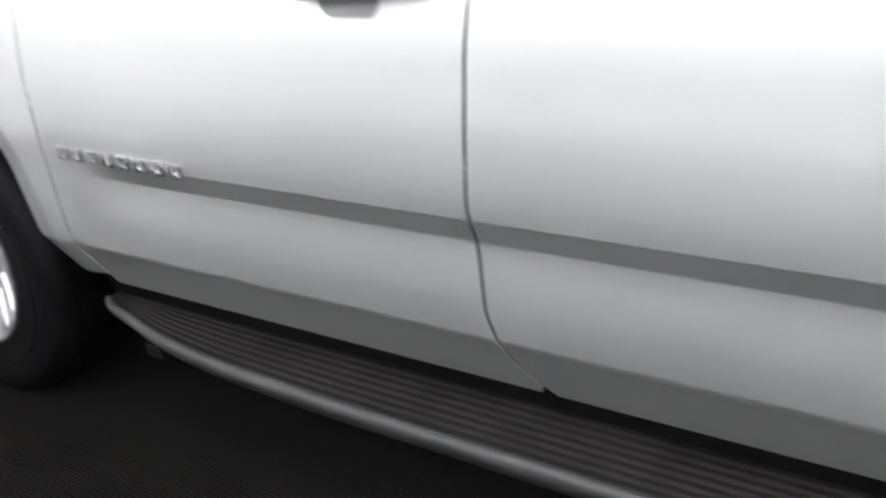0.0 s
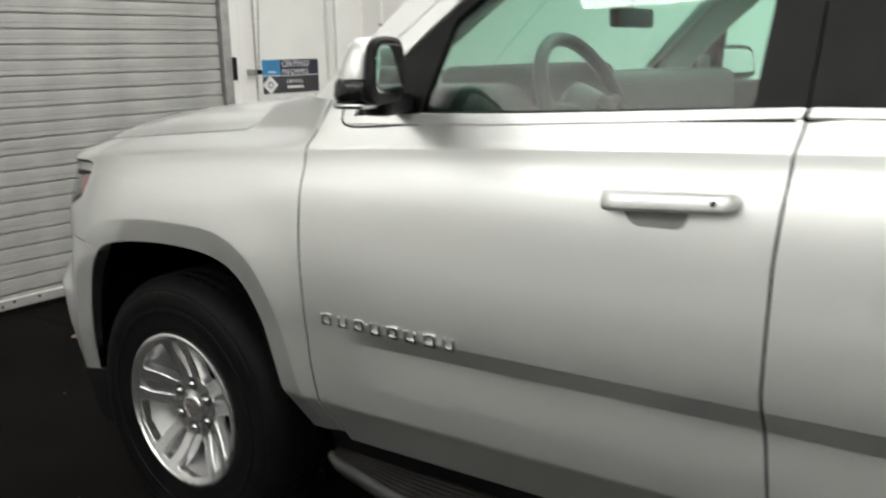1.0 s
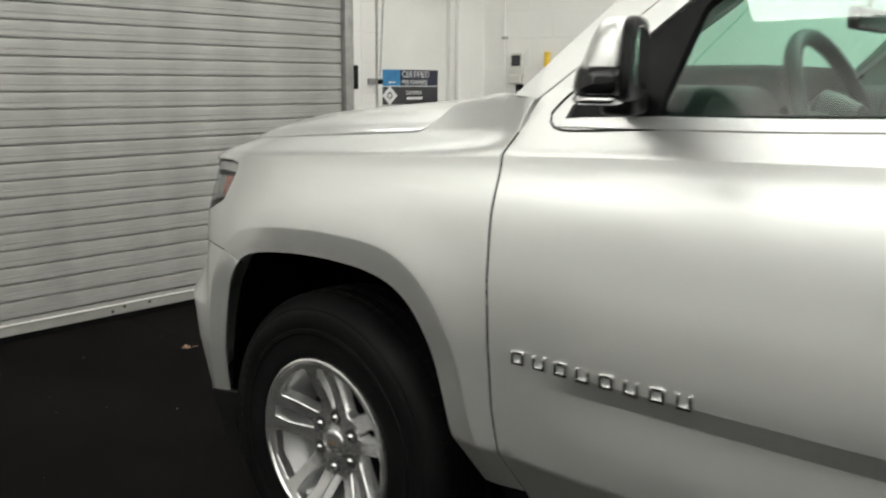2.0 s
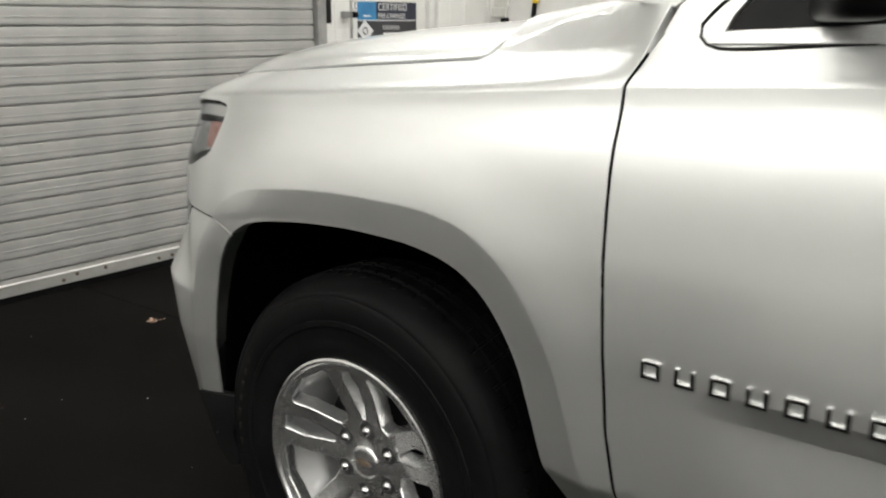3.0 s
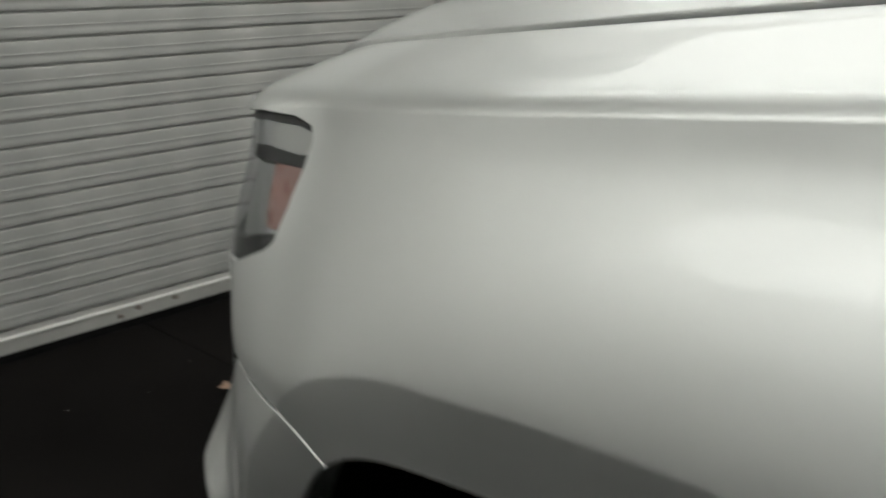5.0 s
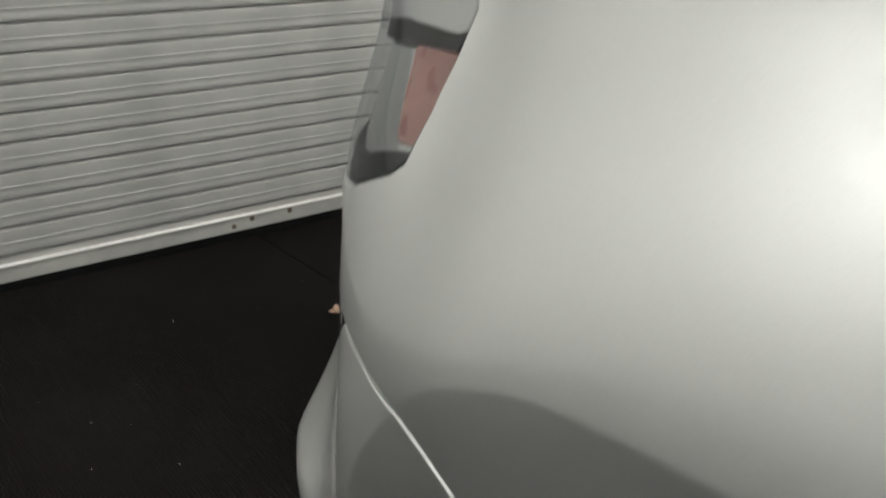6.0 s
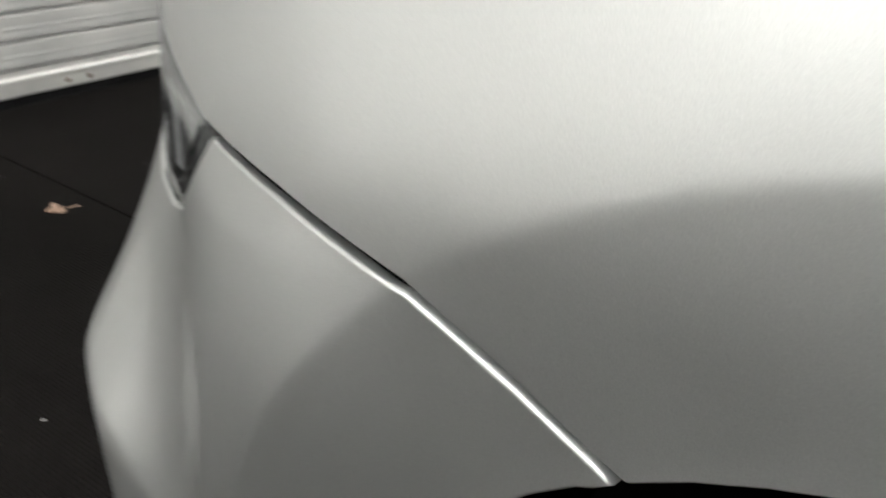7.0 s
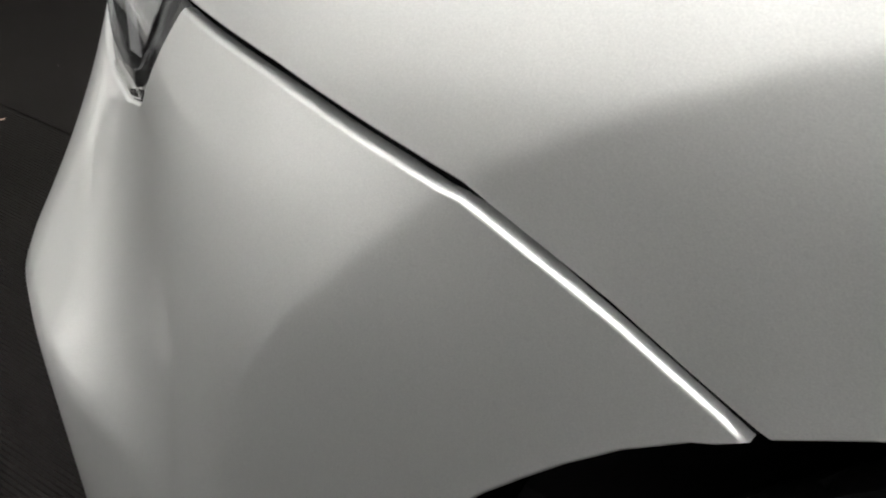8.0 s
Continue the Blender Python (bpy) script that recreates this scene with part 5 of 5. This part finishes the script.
# ---- running boards ----
def running_board(mir):
    outer = pchip([0.50, 0.56, 0.64, 0.80, 1.05, 1.4, 2.6, 2.7, 2.78], [0.095, 0.060, 0.038, -0.006, -0.036, -0.046, -0.046, -0.01, 0.08])
    Z = 0.372
    my = (lambda y: CAR_W - y) if mir else (lambda y: y)
    xs = np.concatenate([np.linspace(0.50, 1.1, 26), np.linspace(1.15, 2.6, 20), np.linspace(2.63, 2.78, 8)])
    bm = bmesh.new()
    n = 29
    rows = []
    for x in xs:
        o = float(outer(x)) + 0.016
        row = []
        for k in range(n):
            t = k / (n - 1)
            y = o + t * (0.115 - o)
            rib = 0.003 * (1 if (k % 4) in (1, 2) else 0)
            row.append(bm.verts.new((x, my(y), Z + rib + 0.006 * t)))
        rows.append(row)
    for a, b in zip(rows[:-1], rows[1:]):
        for k in range(n - 1):
            bm.faces.new((a[k], a[k + 1], b[k + 1], b[k]) if mir else (a[k + 1], a[k], b[k], b[k + 1]))
    top = part("running_board", bm, STEP, car, "black ribbed running board with a grey edge")
    bm = bmesh.new()
    prof = [(0.018, 0.003), (0.012, 0.007), (0.004, 0.006), (-0.002, 0.0), (-0.003, -0.010), (0.002, -0.020), (0.02, -0.045), (0.06, -0.06)]
    rows = []
    for x in xs:
        o = float(outer(x))
        rows.append([bm.verts.new((x, my(o + dy), Z + dz)) for dy, dz in prof])
    for a, b in zip(rows[:-1], rows[1:]):
        for k in range(len(prof) - 1):
            bm.faces.new((a[k], b[k], b[k + 1], a[k + 1]) if not mir else (a[k + 1], b[k + 1], b[k], a[k]))
    part("edge_strip", bm, STEP_EDGE, top, "grey plastic edge", 60)
    for x in (0.75, 1.7, 2.5):
        part("bracket", box(x, x + 0.05, min(my(0.0), my(0.4)), max(my(0.0), my(0.4)), 0.315, 0.345, 0.005), BLACK, top)


running_board(False), running_board(True)


# ---- door handle ----
def door_handle(parent, mir, x0=1.305):
    my = (lambda y: CAR_W - y) if mir else (lambda y: y)
    zc = 1.094
    bm = bmesh.new()
    L, n, m = 0.249, 30, 14
    rows = []
    for i in range(n + 1):
        t = i / n
        x = x0 + L * t
        end = min(1.0, math.sin(math.pi * min(max(t, 0.0), 1.0)) * 6) ** 0.5
        hz = 0.0180 * (0.55 + 0.45 * end) * (1 - 0.08 * t)
        out = 0.034 * (min(1, t / 0.12) * min(1, (1 - t) / 0.10)) ** 0.5
        base = float(body(np.array([x]), np.array([zc]))[0][1])
        cy = base - out * 0.62 - 0.004
        hy = 0.011 * (0.4 + 0.6 * end)
        ring = []
        for k in range(m):
            a = 2 * math.pi * k / m
            ca, sa = math.cos(a), math.sin(a)
            ring.append(bm.verts.new((x, my(cy + hy * math.copysign(abs(ca) ** 0.7, ca)), zc - 0.002 + 0.009 * t + hz * math.copysign(abs(sa) ** 0.7, sa))))
            ring[-1].co.y += (-1 if mir else 1) * 0.30 * hz * sa
        rows.append(ring)
    for a, b in zip(rows[:-1], rows[1:]):
        for k in range(m):
            bm.faces.new((a[k], a[(k + 1) % m], b[(k + 1) % m], b[k]))
    bm.faces.new(rows[0])
    bm.faces.new(rows[-1][::-1])
    bmesh.ops.recalc_face_normals(bm, faces=bm.faces[:])
    part("handle", bm, PAINT, parent, "silver pull handle", 60)
    # flat grey patch on the skin, painted as the finger recess's shade
    panel("handle_recess_shade", rounded([(x0 + 0.035, zc - 0.006), (x0 + 0.165, zc - 0.006), (x0 + 0.155, zc - 0.046), (x0 + 0.06, zc - 0.046)], [0.01, 0.01, 0.02, 0.02]),
          shifted(body, 0.0015), RECESS_SHADE, parent, "grey patch for the shade of the finger recess", step=0.02, edge=0.008, lip=0.001, depth=0.004, mirror=mir)
    by = float(body(np.array([x0 + 0.12]), np.array([zc]))[0][1])
    # black block in place of the shadow behind the handle
    part("handle_shadow_gap", box(x0 + 0.008, x0 + 0.236, min(my(by - 0.012), my(by + 0.004)), max(my(by - 0.012), my(by + 0.004)), zc - 0.010, zc + 0.012, 0.004), BLACK, parent)
    part("lock_cylinder", lathe([(0, 0.006), (-0.002, 0.006), (-0.003, 0.004), (-0.003, 0.0001)] if not mir else [(0, 0.006), (0.002, 0.006), (0.003, 0.004), (0.003, 0.0001)], 16, "y",
                                (x0 + 0.214, my(by - 0.0345), zc + 0.006)), BLACK, parent)


door_handle(near_door, False)
door_handle(far_door, True)
door_handle(near_rear, False, 2.42)


# ---- badge: eight plain bright shapes ----
def badge(parent):
    """Eight small chrome shapes in a row, each a slim open frame with a bar across."""
    w, h, b = 0.0145, 0.0135, 0.0060
    for k, x in enumerate(np.linspace(0.628, 0.977, 8)):
        z = 0.7665
        y = float(body(np.array([x]), np.array([z]))[0][1])
        bm = bmesh.new()
        box(x - w, x - w + b, y - 0.006, y + 0.004, z - h, z + h, 0.0016, 2, bm=bm)
        box(x + w - b, x + w, y - 0.006, y + 0.004, z - h, z + h, 0.0016, 2, bm=bm)
        box(x - w + b * 0.6, x + w - b * 0.6, y - 0.0056, y + 0.004, z - h, z - h + b, 0.0016, 2, bm=bm)
        if k % 2 == 0:
            box(x - w + b * 0.6, x + w - b * 0.6, y - 0.0056, y + 0.004, z + h - b, z + h, 0.0016, 2, bm=bm)
        part("badge_letter", bm, CHROME, parent, "bright badge shape" if k == 0 else "", 40)


badge(near_door)


# ---- outside mirrors ----
def outside_mirror(mir):
    my = (lambda y: CAR_W - 0.11 - y) if mir else (lambda y: y)
    back, down = (0.02, 0.027) if mir else (0.0, 0.0)

    def pod(x0, x1, z0, z1, y0, y1, rx, taper=0.0, lean_in=0.0, e=5):
        b = bmesh.new()
        bmesh.ops.create_cube(b, size=1.0)
        bmesh.ops.subdivide_edges(b, edges=b.edges[:], cuts=5, use_grid_fill=True)
        for v in b.verts:
            p = v.co * 2
            m = max(abs(p.x), abs(p.y), abs(p.z))
            q = Vector((math.copysign(abs(p.x) ** 1, p.x), p.y, p.z))
            L = (abs(q.x) ** e + abs(q.y) ** e + abs(q.z) ** e) ** (1 / e)
            q *= m / L if L else 1
            t = (q.z + 1) / 2
            s = (q.x + 1) / 2
            x = x0 + s * (x1 - x0) + rx * t * (1 - s)
            zz = z0 + t * (z1 - z0)
            yy = y0 + (q.y + 1) / 2 * (y1 - y0)
            if q.y < 0 and lean_in:
                yy += lean_in * t
            if q.y < 0:
                x += taper * (q.y ** 2) * (1 - s)
            x += -0.42 * (yy + 0.05)
            v.co = Vector((x - back, my(yy), zz - down))
        bmesh.ops.recalc_face_normals(b, faces=b.faces[:])
        return b
    shell = part("mirror_housing", pod(0.858, 0.896, 1.262, 1.389, -0.20, 0.02, 0.012, taper=0.0, lean_in=0.03), BLACK, car, "black mirror housing with silver cap", 60)
    part("lower_shell", pod(0.780, 0.884, 1.264, 1.320, -0.2120, 0.018, 0.010, taper=0.012, e=4), GLOSSY_BLACK, shell, "", 60)
    part("cap", pod(0.777, 0.880, 1.270, 1.388, -0.209, 0.012, 0.048, taper=0.012, lean_in=0.022, e=4), PAINT, shell, "silver mirror cap", 60)
    part("bright_strip", pod(0.790, 0.876, 1.256, 1.272, -0.203, 0.0, 0.0), CHROME, shell, "bright lower strip", 60)
    part("mirror_glass", pod(0.8935, 0.8972, 1.284, 1.374, -0.180, 0.006, 0.0, lean_in=0.026), MIRROR, shell, "mirror glass", 60)
    part("arm", pod(0.82, 0.89, 1.235, 1.278, -0.10, 0.10, 0.0), BLACK, shell, "black mirror arm", 60)


outside_mirror(False), outside_mirror(True)

# ---- cabin ----
dash = bmesh.new()
box(0.55, 0.95, 0.20, CAR_W - 0.20, 0.85, 1.285, 0.05, 4, bm=dash)
box(0.70, 0.95, 0.34, 0.84, 1.2, 1.325, 0.04, 4, bm=dash)
part("dashboard", dash, INTERIOR, car, "dark grey moulded dashboard", 50)


def steering_wheel():
    c, r = Vector((1.008, 0.55, 1.209)), 0.19
    tilt = Matrix.Rotation(radians(-24), 4, "Y")
    rim = [c + tilt @ Vector((0, r * math.cos(a), r * math.sin(a))) for a in np.linspace(0, 2 * math.pi, 41)[:-1]]
    root = part("steering_wheel", tube(rim, 0.0175, 12, closed=True), LEATHER, car, "black leather steering wheel", 70)
    part("hub", lathe([(-0.01, 0.0001), (-0.005, 0.05), (0.02, 0.07), (0.05, 0.06), (0.09, 0.04)], 24, "x", c - Vector((0.05, 0, 0))), LEATHER, root, smooth=50)
    for a in (0.12, math.pi - 0.12, 1.5 * math.pi - 0.25, 1.5 * math.pi + 0.25):
        part("spoke", tube([c + tilt @ Vector((0.0, 0.04 * math.cos(a), 0.04 * math.sin(a))), c + tilt @ Vector((0, r * math.cos(a), r * math.sin(a)))], 0.014, 8), INTERIOR, root, smooth=60)
    part("column", tube([c + Vector((-0.25, 0, -0.08)), c + Vector((-0.03, 0, -0.01))], 0.045, 16), INTERIOR, root, smooth=60)
    part("stalk", tube([c + Vector((-0.06, -0.04, 0)), c + Vector((-0.05, -0.17, 0.03))], 0.009, 8), BLACK, root, smooth=60)


steering_wheel()
rm = part("rear_view_mirror", box(0.89, 0.92, 0.90, 1.15, 1.415, 1.47, 0.012, 3), BLACK, car, "black rear-view mirror", 50)
part("stem", tube([(0.90, 1.02, 1.465), (0.905, 1.02, 1.50), (0.915, 1.02, 1.56)], 0.009, 8), CLOTH, rm)
for mir in (False, True):
    panel("pillar_trim", [(0.60, 1.25), (0.70, 1.25), (0.86, 1.40), (1.06, 1.56), (1.24, 1.69), (1.36, 1.75), (1.25, 1.78), (0.9, 1.555), (0.66, 1.345)], shifted(house, -0.05), CLOTH, car, "grey pillar trim", step=0.06, edge=0.03, mirror=mir)
    panel("door_card", [(0.66, 0.5), (1.6, 0.5), (1.6, 1.225), (0.66, 1.225)], lambda u, v: np.stack([u, 0.15 + 0 * u, v], 1), INTERIOR, car, "dark grey door trim", step=0.2, edge=0.1, mirror=mir)
    panel("centre_pillar_trim", [(1.56, 0.5), (1.75, 0.5), (1.75, 1.76), (1.56, 1.76)], lambda u, v: np.stack([u, 0.17 + np.clip(v - 1.25, 0, 1) * 0.4, v], 1), INTERIOR, car, "dark grey centre pillar trim", step=0.2, edge=0.1, mirror=mir)
